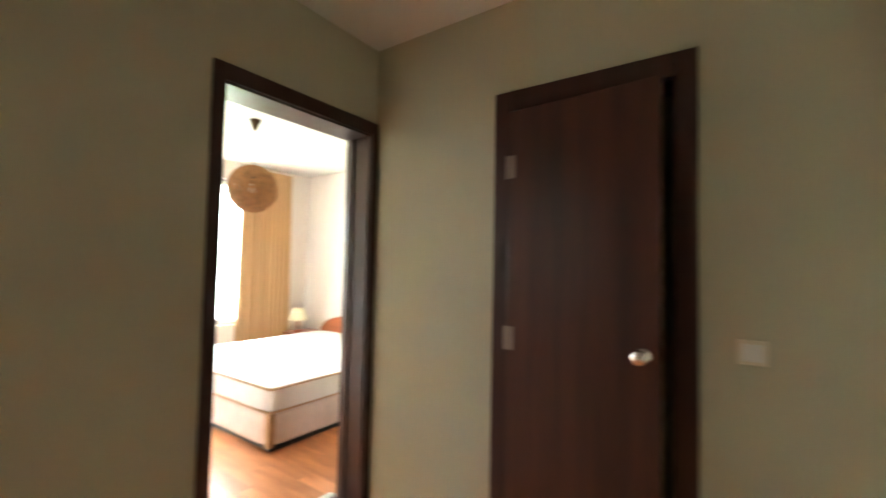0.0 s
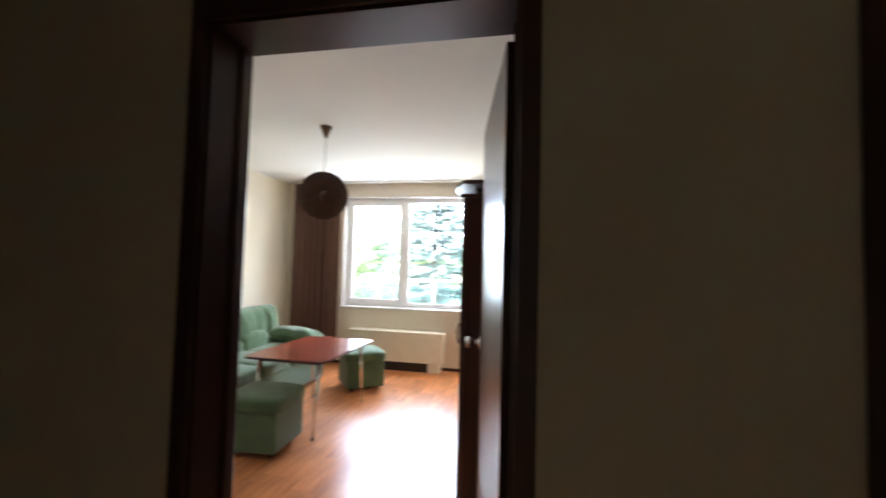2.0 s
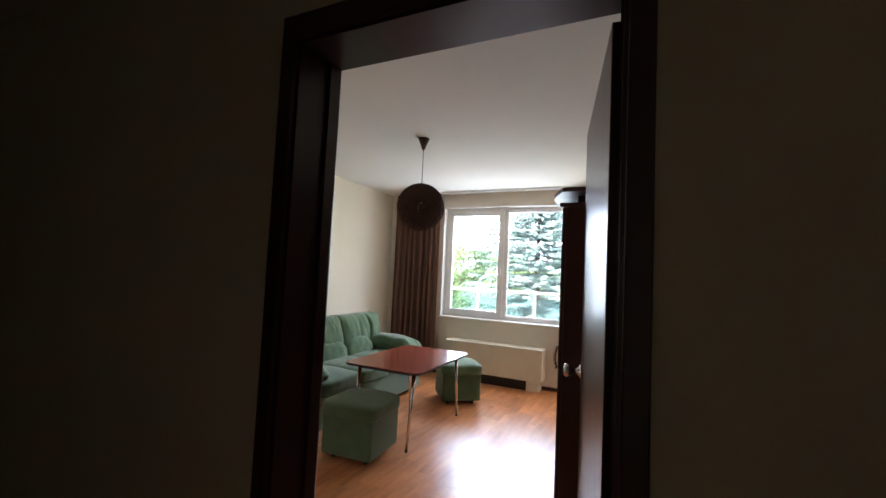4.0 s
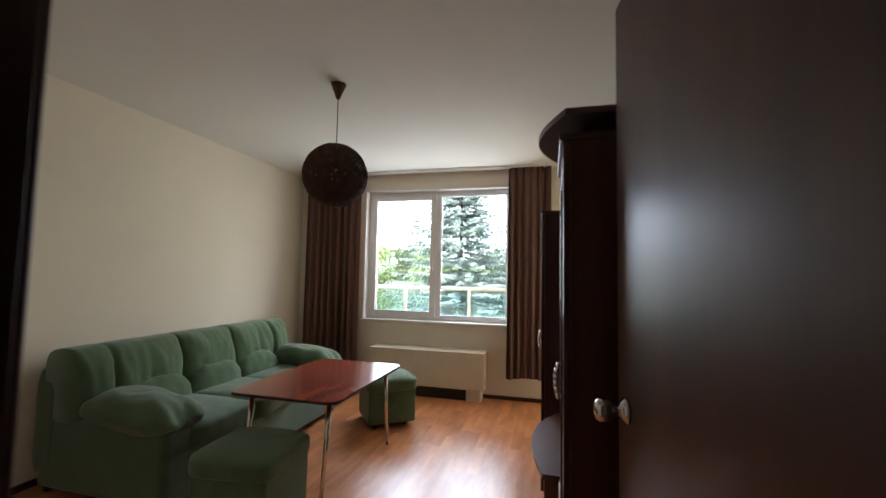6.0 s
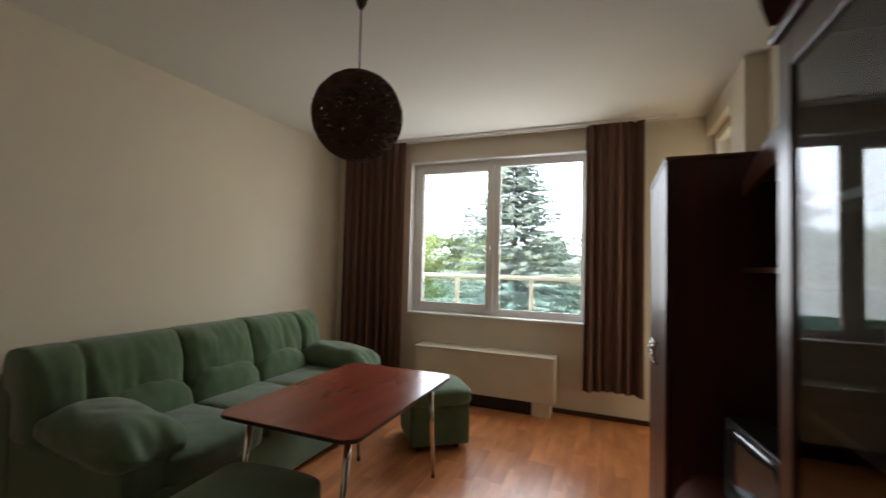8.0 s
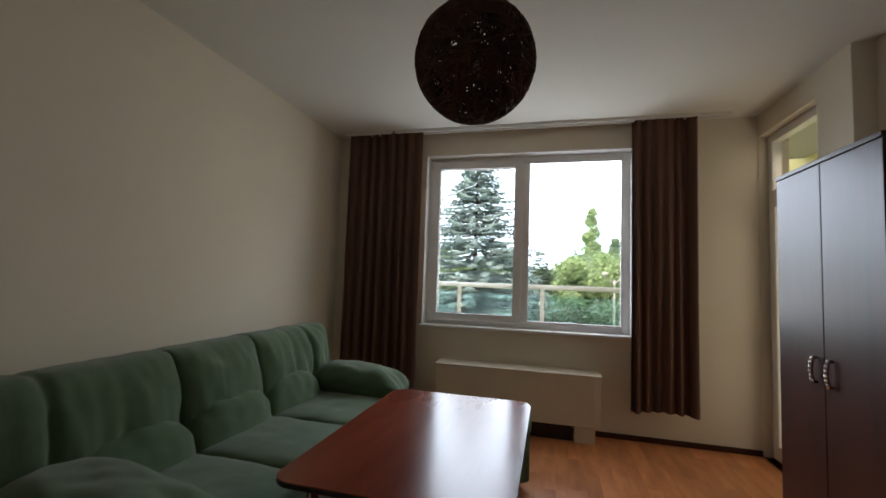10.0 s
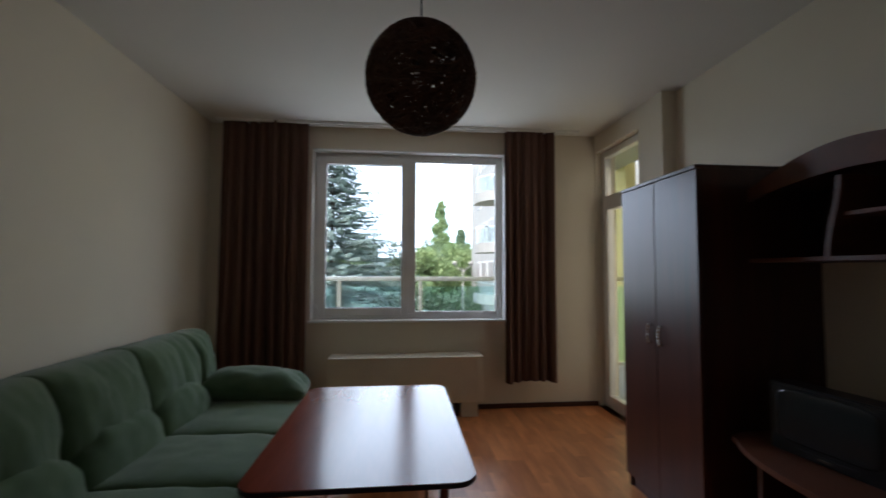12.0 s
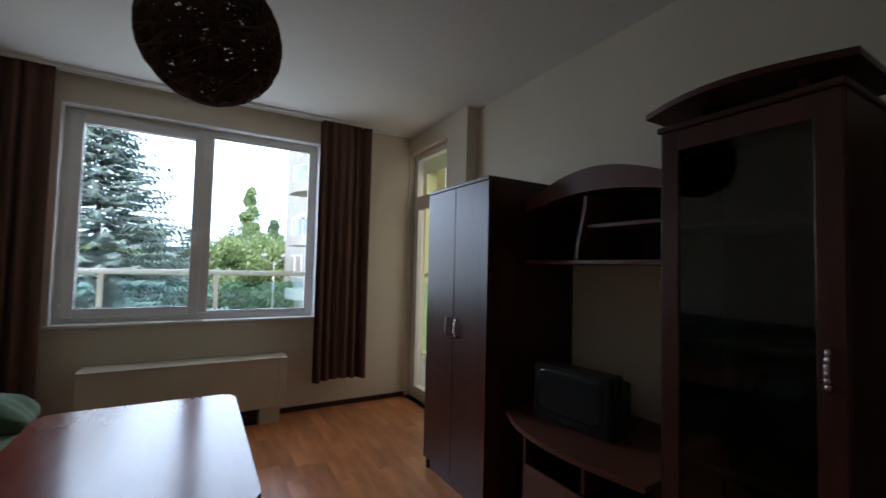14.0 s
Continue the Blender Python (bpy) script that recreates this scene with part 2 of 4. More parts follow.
def solid(name, bm, material, label, category, group="", kind="", smooth=False):
    """A thing of one mesh."""
    return tagged(new(name, mesh_of(bm, material, smooth)), label, category, group, kind)


def box(bm, x0, x1, y0, y1, z0, z1, bevel=0.0, seg=2):
    made = bmesh.ops.create_cube(bm, size=1.0)["verts"]
    for v in made:
        v.co = Vector(((x0 + x1) / 2 + v.co.x * (x1 - x0), (y0 + y1) / 2 + v.co.y * (y1 - y0), (z0 + z1) / 2 + v.co.z * (z1 - z0)))
    if bevel:
        edges = list({e for v in made for e in v.link_edges})
        bmesh.ops.bevel(bm, geom=edges, offset=bevel, segments=seg, affect="EDGES", profile=0.5)
    return bm


def boxed(*a, **k):
    return box(bmesh.new(), *a, **k)


def tube(bm, p, q, r0, r1=None, seg=12):
    """A capped, tapered bar from p to q."""
    p, q = Vector(p), Vector(q)
    d = q - p
    turn = d.to_track_quat("Z", "Y").to_matrix().to_4x4()
    bmesh.ops.create_cone(bm, cap_ends=True, segments=seg, radius1=r0, radius2=r0 if r1 is None else r1, depth=d.length,
                          matrix=Matrix.Translation((p + q) / 2) @ turn)
    return bm


def lathe(bm, profile, centre, seg=24):
    """A turned body from (radius, height) pairs."""
    rings = []
    for r, z in profile:
        rings.append([bm.verts.new((centre[0] + r * math.cos(2 * math.pi * k / seg), centre[1] + r * math.sin(2 * math.pi * k / seg), centre[2] + z)) for k in range(seg)])
    for a, b in zip(rings, rings[1:]):
        for k in range(seg):
            bm.faces.new((a[k], a[(k + 1) % seg], b[(k + 1) % seg], b[k]))
    bm.faces.new(rings[0][::-1])
    bm.faces.new(rings[-1])
    return bm


def cushion(bm, centre, size, e=4.0, cuts=14, wrinkle=0.006, shape=None, m=None):
    """A stuffed body: a rounded box with soft unevenness; shape(x, y, z) may move its points in -1..1."""
    made = bmesh.ops.create_cube(bm, size=2.0)["verts"]
    edges = list({x for v in made for x in v.link_edges})
    bmesh.ops.subdivide_edges(bm, edges=edges, cuts=cuts, use_grid_fill=True)
    for v in bm.verts:
        c = v.co
        k = (abs(c.x) ** e + abs(c.y) ** e + abs(c.z) ** e) ** (1 / e)
        c = c / k
        if shape:
            c = Vector(shape(c.x, c.y, c.z))
        w = Vector((c.x * size[0] / 2, c.y * size[1] / 2, c.z * size[2] / 2))
        place = w + Vector(centre)
        w += w.normalized() * wrinkle * (noise.noise(place * 7) + 0.6 * noise.noise(place * 17))
        v.co = (m @ w if m is not None else w) + Vector(centre)
    return bm


def walled(bm, axis, a0, a1, b0, b1, z0, z1, holes=()):
    """A wall that runs along an axis, with openings (from, to, bottom, top) cut through its thickness."""
    def put(u0, u1, w0, w1):
        if u1 - u0 > 1e-4 and w1 - w0 > 1e-4:
            if axis == "x":
                box(bm, u0, u1, b0, b1, w0, w1)
            else:
                box(bm, b0, b1, u0, u1, w0, w1)
    u = a0
    for h0, h1, lo, hi in sorted(holes):
        put(u, h0, z0, z1)
        put(h0, h1, z0, lo)
        put(h0, h1, hi, z1)
        u = h1
    put(u, a1, z0, z1)
    return bm


# ---- the large structure ----
H = 2.53
FZ = -0.045                  # the floor
S0, S1 = 1.50, 1.68          # the wall between hall and rooms
XW, XE, XE2 = -2.82, 0.85, 0.74
YN = 6.08
LD = (-0.267, 0.642)         # opening to the living room
BD = (1.37, 2.22)            # opening to the bedroom
HX0, HX1, HY0 = -2.8, 2.25, -1.2


def structure(name, bm, material, label, category="wall"):
    return solid(name, bm, material, label, category, kind="structure")


bm = walled(bmesh.new(), "x", XW - 0.2, 4.5, S0 + 0.09, S1, FZ - 0.02, H, [(LD[0], LD[1], FZ, 2.042), (BD[0], BD[1], FZ, 2.042)])
structure("wall_south", bm, M_WALL, "cream painted wall with two doorways to the hall")
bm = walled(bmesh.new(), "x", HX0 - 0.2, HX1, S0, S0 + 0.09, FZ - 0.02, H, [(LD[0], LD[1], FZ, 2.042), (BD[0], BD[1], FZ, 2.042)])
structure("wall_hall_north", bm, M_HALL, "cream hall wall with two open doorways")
structure("wall_west", boxed(XW - 0.2, XW, S1, YN + 0.25, FZ - 0.02, H), M_WALL, "plain cream painted living room wall")
bm = walled(bmesh.new(), "x", XW - 0.2, XE2, YN, YN + 0.25, FZ - 0.02, H, [(-1.938, -0.152, 0.752, 2.33)])
box(bm, XE2, XE2 + 0.2, YN, YN + 0.25, FZ - 0.02, H)
structure("wall_north", bm, M_WALL, "cream painted window wall")
bm = walled(bmesh.new(), "y", S1, 5.03, XE, XE + 0.13, FZ - 0.02, H)
walled(bm, "y", 5.03, YN, XE2, XE2 + 0.2, FZ - 0.02, H, [(5.34, 6.07, FZ, 2.36)])
structure("wall_east", bm, M_WALL, "cream painted wall with a stepped pier and balcony door")
structure("ceiling", boxed(XW - 0.2, XE2 + 0.2, S1, YN + 0.25, H, H + 0.15), M_CEIL, "white painted living room ceiling", "ceiling")
structure("ceiling_hall", boxed(HX0 - 0.2, HX1 + 0.8, HY0 - 0.2, S1, H, H + 0.15), M_CEIL, "white painted hall ceiling", "ceiling")
structure("ceiling_bedroom", boxed(XE2 + 0.2, 4.5, S1, 5.1, H, H + 0.15), M_CEIL, "white painted bedroom ceiling", "ceiling")
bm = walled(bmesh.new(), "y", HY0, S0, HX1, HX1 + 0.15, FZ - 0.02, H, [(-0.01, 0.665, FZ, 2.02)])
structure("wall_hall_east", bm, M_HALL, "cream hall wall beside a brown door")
# Unseen south and west walls, set well back so the hall absorbs light.
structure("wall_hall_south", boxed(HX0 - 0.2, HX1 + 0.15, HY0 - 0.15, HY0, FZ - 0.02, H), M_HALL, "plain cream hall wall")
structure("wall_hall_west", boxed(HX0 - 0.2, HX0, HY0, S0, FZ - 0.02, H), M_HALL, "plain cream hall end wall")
# Walls added behind the ajar door to keep light out of its gap.
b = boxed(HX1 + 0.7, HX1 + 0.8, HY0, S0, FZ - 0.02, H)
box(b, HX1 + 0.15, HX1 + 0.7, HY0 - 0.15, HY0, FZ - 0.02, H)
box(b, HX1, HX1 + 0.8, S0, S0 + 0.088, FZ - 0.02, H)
structure("wall_door_gap", b, M_HALL, "added plain walls that keep the gap behind the ajar door dark")
structure("wall_bedroom_east", boxed(4.32, 4.5, S1, 5.1, FZ - 0.02, H), M_PINK, "pale pink bedroom wall behind the bed")
bm = walled(bmesh.new(), "x", XE2 + 0.2, 4.5, 4.85, 5.06, FZ - 0.02, H, [(1.5, 3.55, 0.53, 2.3)])
structure("wall_bedroom_north", bm, M_PINK, "pale pink bedroom window wall")
structure("floor_base", boxed(XW - 0.2, 4.5, HY0 - 0.2, YN + 0.25, FZ - 0.2, FZ - 0.03), M_STONE, "concrete slab under the flooring", "floor")


# ---- doors and their casings ----
def casing(name, x0, x1, y_face, y_back, side, top=2.042, w=0.058):
    """Lining through a wall along x, with architraves on both faces."""
    ob = thing(name, ((x0 + x1) / 2, (y_face + y_back) / 2, 0), "dark brown wooden door lining and casing", "door frame", kind="structure")
    lo, hi = min(y_face, y_back), max(y_face, y_back)
    part("lining", boxed(x0 - 0.002, x0 + 0.022, lo, hi, FZ, top, 0.002), M_FRAME, ob)
    part("lining", boxed(x1 - 0.022, x1 + 0.002, lo, hi, FZ, top, 0.002), M_FRAME, ob)
    part("lining", boxed(x0 + 0.022, x1 - 0.022, lo, hi, top - 0.022, top + 0.002, 0.002), M_FRAME, ob)
    for y, s in ((lo, -1), (hi, 1)):
        a, b = sorted((y, y + s * 0.016))
        part("architrave", boxed(x0 - w + 0.02, x0 + 0.012, a, b, FZ, top + w, 0.004), M_FRAME, ob)
        part("architrave", boxed(x1 - 0.012, x1 + w - 0.02, a, b, FZ, top + w, 0.004), M_FRAME, ob)
        part("architrave", boxed(x0 + 0.012, x1 - 0.012, a, b, top - 0.012, top + w, 0.004), M_FRAME, ob)
    part("stop", boxed(x0 + 0.022, x0 + 0.034, hi - 0.06, hi - 0.045, FZ, top - 0.022), M_FRAME, ob)
    part("stop", boxed(x1 - 0.034, x1 - 0.022, hi - 0.06, hi - 0.045, FZ, top - 0.022), M_FRAME, ob)
    part("threshold", boxed(x0, x1, lo, hi, FZ - 0.006, FZ + 0.006, 0.003), M_FRAME, ob, "dark wooden threshold strip")
    return ob


casing("door_frame_1", LD[0], LD[1], S0, S1, 1)
casing("door_frame_2", BD[0], BD[1], S0, S1, 1)


def leaf(name, hinge, turn, width, label, knob="round", height=2.035):
    """A flush door; in its own coordinates the hinge is at 0 and the leaf runs along +x, 4 cm thick."""
    ob = thing(name, pose(hinge[0], hinge[1], FZ + 0.008, 0, 0, turn), label, "door")
    part("panel", boxed(0, width, -0.02, 0.02, 0, height, 0.003), M_DOOR, ob, local=True)
    part("edge_band", boxed(width, width + 0.003, -0.019, 0.019, 0.002, height - 0.002), M_FRAME, ob, local=True)
    for z in (0.24, 1.03, 1.785):
        b = tube(bmesh.new(), (-0.006, -0.022, z - 0.05), (-0.006, -0.022, z + 0.05), 0.008)
        box(b, -0.004, 0.035, -0.0225, -0.0195, z - 0.05, z + 0.05)
        part("hinge", b, M_HINGE, ob, "grey steel hinge", local=True)
    for s in (-1, 1):
        if knob == "round":
            b = bmesh.new()
            lathe(b, [(0.030, 0.0), (0.031, 0.006), (0.018, 0.012), (0.012, 0.018), (0.012, 0.030), (0.022, 0.038), (0.028, 0.050), (0.027, 0.062), (0.020, 0.070), (0.004, 0.073)], (0, 0, 0))
            bmesh.ops.transform(b, matrix=Matrix.Translation((width - 0.055, s * 0.02, 1.035)) @ Matrix.Rotation(radians(-90 * s), 4, "X"), verts=b.verts)
            part("knob", b, M_CHROME, ob, "polished chrome door knob", smooth=True, local=True)
        else:
            b = bmesh.new()
            lathe(b, [(0.027, 0.0), (0.028, 0.007), (0.012, 0.011), (0.011, 0.045), (0.013, 0.050)], (0, 0, 0))
            bmesh.ops.transform(b, matrix=Matrix.Translation((width - 0.06, s * 0.02, 1.02)) @ Matrix.Rotation(radians(-90 * s), 4, "X"), verts=b.verts)
            tube(b, (width - 0.055, s * 0.062, 1.02), (width - 0.175, s * 0.066, 1.02), 0.012, 0.010)
            part("lever_handle", b, M_CHROME, ob, "polished chrome lever handle", smooth=True, local=True)
    return ob


leaf("door_1", (0.606, 1.675), 100.2, 0.83, "dark brown wooden door standing open into the living room")
leaf("door_2", (2.235, 1.70), 37, 0.74, "dark brown wooden door swung wide open inside the bedroom")

# the brown door ajar in the hall's end wall
ob = thing("door_frame_3", (HX1 + 0.07, 0.33, 0), "dark brown wooden door lining and casing", "door frame", kind="structure")
Y0, Y1 = -0.012, 0.667
part("lining", boxed(HX1, HX1 + 0.15, Y0 - 0.002, Y0 + 0.02, FZ, 2.02), M_FRAME, ob)
part("lining", boxed(HX1, HX1 + 0.15, Y1 - 0.02, Y1 + 0.002, FZ, 2.02), M_FRAME, ob)
part("lining", boxed(HX1, HX1 + 0.15, Y0 + 0.02, Y1 - 0.02, 2.0, 2.022), M_FRAME, ob)
part("architrave", boxed(HX1 - 0.016, HX1, Y0 - 0.062, Y0 + 0.012, FZ, 2.1, 0.004), M_FRAME, ob)
part("architrave", boxed(HX1 - 0.016, HX1, Y1 - 0.012, Y1 + 0.062, FZ, 2.1, 0.004), M_FRAME, ob)
part("architrave", boxed(HX1 - 0.016, HX1, Y0 + 0.012, Y1 - 0.012, 2.008, 2.1, 0.004), M_FRAME, ob)
leaf("door_3", (HX1 - 0.01, Y1 - 0.02), -95, 0.615, "dark red-brown wooden door standing slightly ajar in the hall")

ob = thing("light_switch", (HX1 - 0.006, -0.222, 1.04), "cream plastic light switch on the hall wall", "light switch")
part("plate", boxed(HX1 - 0.010, HX1 + 0.001, -0.262, -0.182, 1.0, 1.08, 0.003), M_WHITE, ob)
part("rocker", boxed(HX1 - 0.015, HX1 - 0.009, -0.25, -0.194, 1.012, 1.068, 0.002), M_PVC, ob)

# baseboards, dark and low, butted end to end
def skirting(name, runs, material=M_FRAME, label="low dark brown wooden baseboard"):
    b = bmesh.new()
    for r in runs:
        box(b, *r, FZ, FZ + 0.042, 0.003)
    solid(name, b, material, label, "baseboard", kind="structure")


skirting("baseboard_living", [(XW + 0.014, XE2, YN - 0.014, YN + 0.001), (XW - 0.001, XW + 0.014, S1, YN), (XE - 0.014, XE + 0.001, S1, 5.03),
                              (XW, LD[0] - 0.065, S1 - 0.001, S1 + 0.014), (LD[1] + 0.065, XE, S1 - 0.001, S1 + 0.014)])
skirting("baseboard_hall", [(HX0, LD[0] - 0.065, S0 - 0.014, S0 + 0.001), (LD[1] + 0.065, BD[0] - 0.065, S0 - 0.014, S0 + 0.001),
                            (HX1 - 0.014, HX1 + 0.001, Y1 + 0.065, S0), (HX1 - 0.014, HX1 + 0.001, HY0, Y0 - 0.065)])
skirting("baseboard_bedroom", [(4.306, 4.321, S1, 4.85), (1.0, 4.3, 4.836, 4.851)])


# ---- windows ----
def frame_bars(parent, name, x0, x1, y0, y1, z0, z1, w, material=M_PVC, axis="x"):
    def b(u0, u1, a, c):
        return boxed(u0, u1, y0, y1, a, c, 0.004) if axis == "x" else boxed(y0, y1, u0, u1, a, c, 0.004)
    part(name, b(x0, x0 + w, z0, z1), material, parent)
    part(name, b(x1 - w, x1, z0, z1), material, parent)
    part(name, b(x0 + w, x1 - w, z0, z0 + w), material, parent)
    part(name, b(x0 + w, x1 - w, z1 - w, z1), material, parent)


def pane(name, parent, x0, x1, y0, y1, z0, z1, material=M_GLASS):
    ob = part(name, boxed(x0, x1, y0, y1, z0, z1), material, parent, "clear glass pane")
    ob.visible_shadow = False
    return ob


ob = thing("window_1", (-1.03, YN + 0.15, 0.78), "white two-light plastic window with one opening sash", "window", kind="structure")
frame_bars(ob, "window_frame", -1.931, -0.159, YN + 0.10, YN + 0.165, 0.766, 2.318, 0.055)
part("mullion", boxed(-1.09, -1.005, YN + 0.10, YN + 0.165, 0.821, 2.263, 0.004), M_PVC, ob)
frame_bars(ob, "sash", -1.895, -1.055, YN + 0.085, YN + 0.15, 0.80, 2.285, 0.072)
pane("pane", ob, -1.83, -1.12, YN + 0.12, YN + 0.126, 0.865, 2.22)
pane("pane", ob, -1.01, -0.21, YN + 0.13, YN + 0.136, 0.816, 2.268)
frame_bars(ob, "glazing_bead", -1.005, -0.214, YN + 0.105, YN + 0.131, 0.821, 2.263, 0.014)
frame_bars(ob, "gasket", -1.824, -1.126, YN + 0.105, YN + 0.121, 0.871, 2.214, 0.005, M_BLACK)
b = boxed(-1.100, -1.078, YN + 0.074, YN + 0.086, 1.42, 1.50, 0.003)
box(b, -1.099, -1.079, YN + 0.05, YN + 0.068, 1.36, 1.47, 0.004)
box(b, -1.097, -1.081, YN + 0.06, YN + 0.08, 1.45, 1.465)
part("handle", b, M_PVC, ob, "white plastic window handle")
for z in (0.84, 2.22):
    part("sash_hinge", tube(bmesh.new(), (-1.90, YN + 0.078, z), (-1.90, YN + 0.078, z + 0.07), 0.007, seg=8), M_PVC, ob, "white capped sash hinge", smooth=True)
part("window_sill", boxed(-1.955, -0.135, YN - 0.022, YN + 0.103, 0.747, 0.768, 0.005), M_PVC, ob, "thin white window sill")
part("reveal", boxed(-1.9375, -1.9305, YN, YN + 0.2, 0.768, 2.3295), M_PVC, ob)
part("reveal", boxed(-0.1595, -0.1525, YN, YN + 0.2, 0.768, 2.3295), M_PVC, ob)
part("reveal", boxed(-1.9305, -0.1595, YN, YN + 0.2, 2.3175, 2.3295), M_PVC, ob)

ob = thing("window_2", (XE2 + 0.12, 5.55, 0), "white plastic balcony door with a top light", "balcony door", kind="structure")
frame_bars(ob, "door_frame", 5.345, 6.065, XE2 + 0.06, XE2 + 0.125, FZ + 0.005, 2.355, 0.06, axis="y")
part("transom", boxed(XE2 + 0.06, XE2 + 0.125, 5.405, 6.005, 1.85, 1.93, 0.004), M_PVC, ob)
frame_bars(ob, "sash", 5.39, 6.02, XE2 + 0.045, XE2 + 0.11, FZ + 0.05, 1.865, 0.075, axis="y")
pane("pane", ob, XE2 + 0.08, XE2 + 0.086, 5.46, 5.95, FZ + 0.12, 1.795)
pane("pane", ob, XE2 + 0.09, XE2 + 0.096, 5.40, 6.01, 1.925, 2.30)

ob = thing("window_3", (2.35, 4.95, 0.76), "white plastic bedroom window", "window", kind="structure")
frame_bars(ob, "window_frame", 1.505, 3.545, 4.93, 4.99, 0.535, 2.295, 0.06)
part("mullion", boxed(2.48, 2.56, 4.93, 4.99, 0.595, 2.235), M_PVC, ob)
pane("pane", ob, 1.56, 2.49, 4.955, 4.961, 0.59, 2.24)
pane("pane", ob, 2.55, 3.49, 4.955, 4.961, 0.59, 2.24)


# ---- curtains ----
def curtain(name, x0, x1, y, z0, z1, folds, material, label, flare=0.03, seed=1):
    rng = random.Random(seed)
    nx, nz = folds * 12, 24
    ph = [rng.uniform(-1.5, 1.5) for _ in range(folds + 2)]
    b = bmesh.new()
    uv = b.loops.layers.uv.new("UVMap")
    def at(i, k, side):
        u, v = i / nx, k / nz
        spread = 1 + flare * (1 - v) ** 2
        xm = (x0 + x1) / 2
        f = u * folds
        j = int(min(f, folds))
        wob = ph[j] * (1 - (f - j)) + ph[j + 1] * (f - j)
        amp = (0.024 + 0.018 * (1 - v)) * (0.75 + 0.35 * math.sin(5.3 * u + 1.7 * seed))
        off = amp * math.sin(2 * math.pi * f + wob + 0.5 * (1 - v) * math.sin(3 * u + seed)) + 0.012 * math.sin(9 * u + 2.2 * v + seed)
        return Vector((xm + (x0 - xm + (x1 - x0) * (u + 0.010 * math.cos(2 * math.pi * f))) * spread, y + off + side * 0.0015, z0 + (z1 - z0) * v + 0.012 * (1 - v) * math.sin(5 * u + seed)))
    for side in (-1, 1):
        g = [[b.verts.new(at(i, k, side)) for k in range(nz + 1)] for i in range(nx + 1)]
        for i in range(nx):
            for k in range(nz):
                f = b.faces.new((g[i][k], g[i + 1][k], g[i + 1][k + 1], g[i][k + 1]))
                for lp, (a, c) in zip(f.loops, ((i, k), (i + 1, k), (i + 1, k + 1), (i, k + 1))):
                    lp[uv].uv = (a / nx * folds / 9, c / nz)
    return solid(name, b, material, label, "curtain", smooth=True)


curtain("curtain", -2.67, -1.955, 5.965, 0.06, 2.522, 8, M_CURT, "brown striped full-length curtain gathered at the window", seed=3)
curtain("curtain", -0.185, 0.275, 5.965, 0.215, 2.522, 6, M_CURT, "brown striped curtain gathered beside the balcony door", seed=5)
curtain("curtain", 3.28, 3.97, 4.76, 0.0, 2.47, 12, M_TAN, "tan brown curtain drawn aside at the bedroom window", seed=8)
ob = thing("curtain_rail", (-1.05, 5.965, H - 0.02), "white ceiling-mounted double curtain track", "curtain rail")
part("track", boxed(-2.72, 0.52, 5.93, 5.952, H - 0.024, H + 0.001, 0.003), M_PVC, ob)
part("track", boxed(-2.72, 0.52, 5.985, 6.007, H - 0.024, H + 0.001, 0.003), M_PVC, ob)


# ---- woven globe lamps ----
def globe_lamp(name, c, r, material, label, seed, ceiling=H):
    rng = random.Random(seed)
    ob = thing(name, (c[0], c[1], ceiling), label, "pendant lamp")
    verts, faces = [], []
    for _ in range(165):
        axis = Vector((rng.gauss(0, 1), rng.gauss(0, 1), rng.gauss(0, 1))).normalized()
        off = rng.uniform(-0.55, 0.55) * r
        rad = math.sqrt(r * r - off * off) * rng.uniform(0.975, 1.0)
        u = axis.orthogonal().normalized()
        w = axis.cross(u)
        n, t, first = 40, rng.uniform(0.0022, 0.0038), len(verts)
        p1, p2 = rng.uniform(0, 6), rng.uniform(0, 6)
        for k in range(n):
            a = 2 * math.pi * k / n
            d = u * math.cos(a) + w * math.sin(a)
            p = axis * (off + 0.012 * math.sin(3 * a + p1)) + d * (rad + 0.004 * math.sin(5 * a + p2))
            p = p.normalized() * min(p.length, r * 1.01) + Vector(c)
            for q in (d * t, axis * t, -d * t, -axis * t):
                verts.append(p + q)
        for k in range(n):
            i, j = first + 4 * k, first + 4 * ((k + 1) % n)
            for s in range(4):
                faces.append((i + s, i + (s + 1) % 4, j + (s + 1) % 4, j + s))
    me = bpy.data.meshes.new("twine")
    me.from_pydata(verts, [], faces)
    me.materials.append(material)
    sh = new("shade", me)
    sh.parent, sh.matrix_parent_inverse = ob, world_of(ob).inverted()
    sh["kind"] = "stuff"
    sh["label"] = "open globe shade of wound twine"
    part("cable", tube(bmesh.new(), (c[0], c[1], c[2] + 0.10), (c[0], c[1], ceiling - 0.09), 0.003, seg=8), M_BLACK, ob, smooth=True)
    part("canopy", lathe(bmesh.new(), [(0.010, -0.10), (0.014, -0.095), (0.030, -0.05), (0.046, -0.012), (0.048, 0.001)], (c[0], c[1], ceiling)), M_BRASS, ob, "dark cone-shaped ceiling cup", smooth=True)
    part("socket", lathe(bmesh.new(), [(0.012, 0.045), (0.018, 0.05), (0.020, 0.10), (0.008, 0.11)], c), M_BLACK, ob, smooth=True)
    part("bulb", lathe(bmesh.new(), [(0.012, 0.045), (0.016, 0.03), (0.030, 0.0), (0.029, -0.02), (0.015, -0.040), (0.003, -0.044)], c), M_BULB, ob, smooth=True)
    return ob


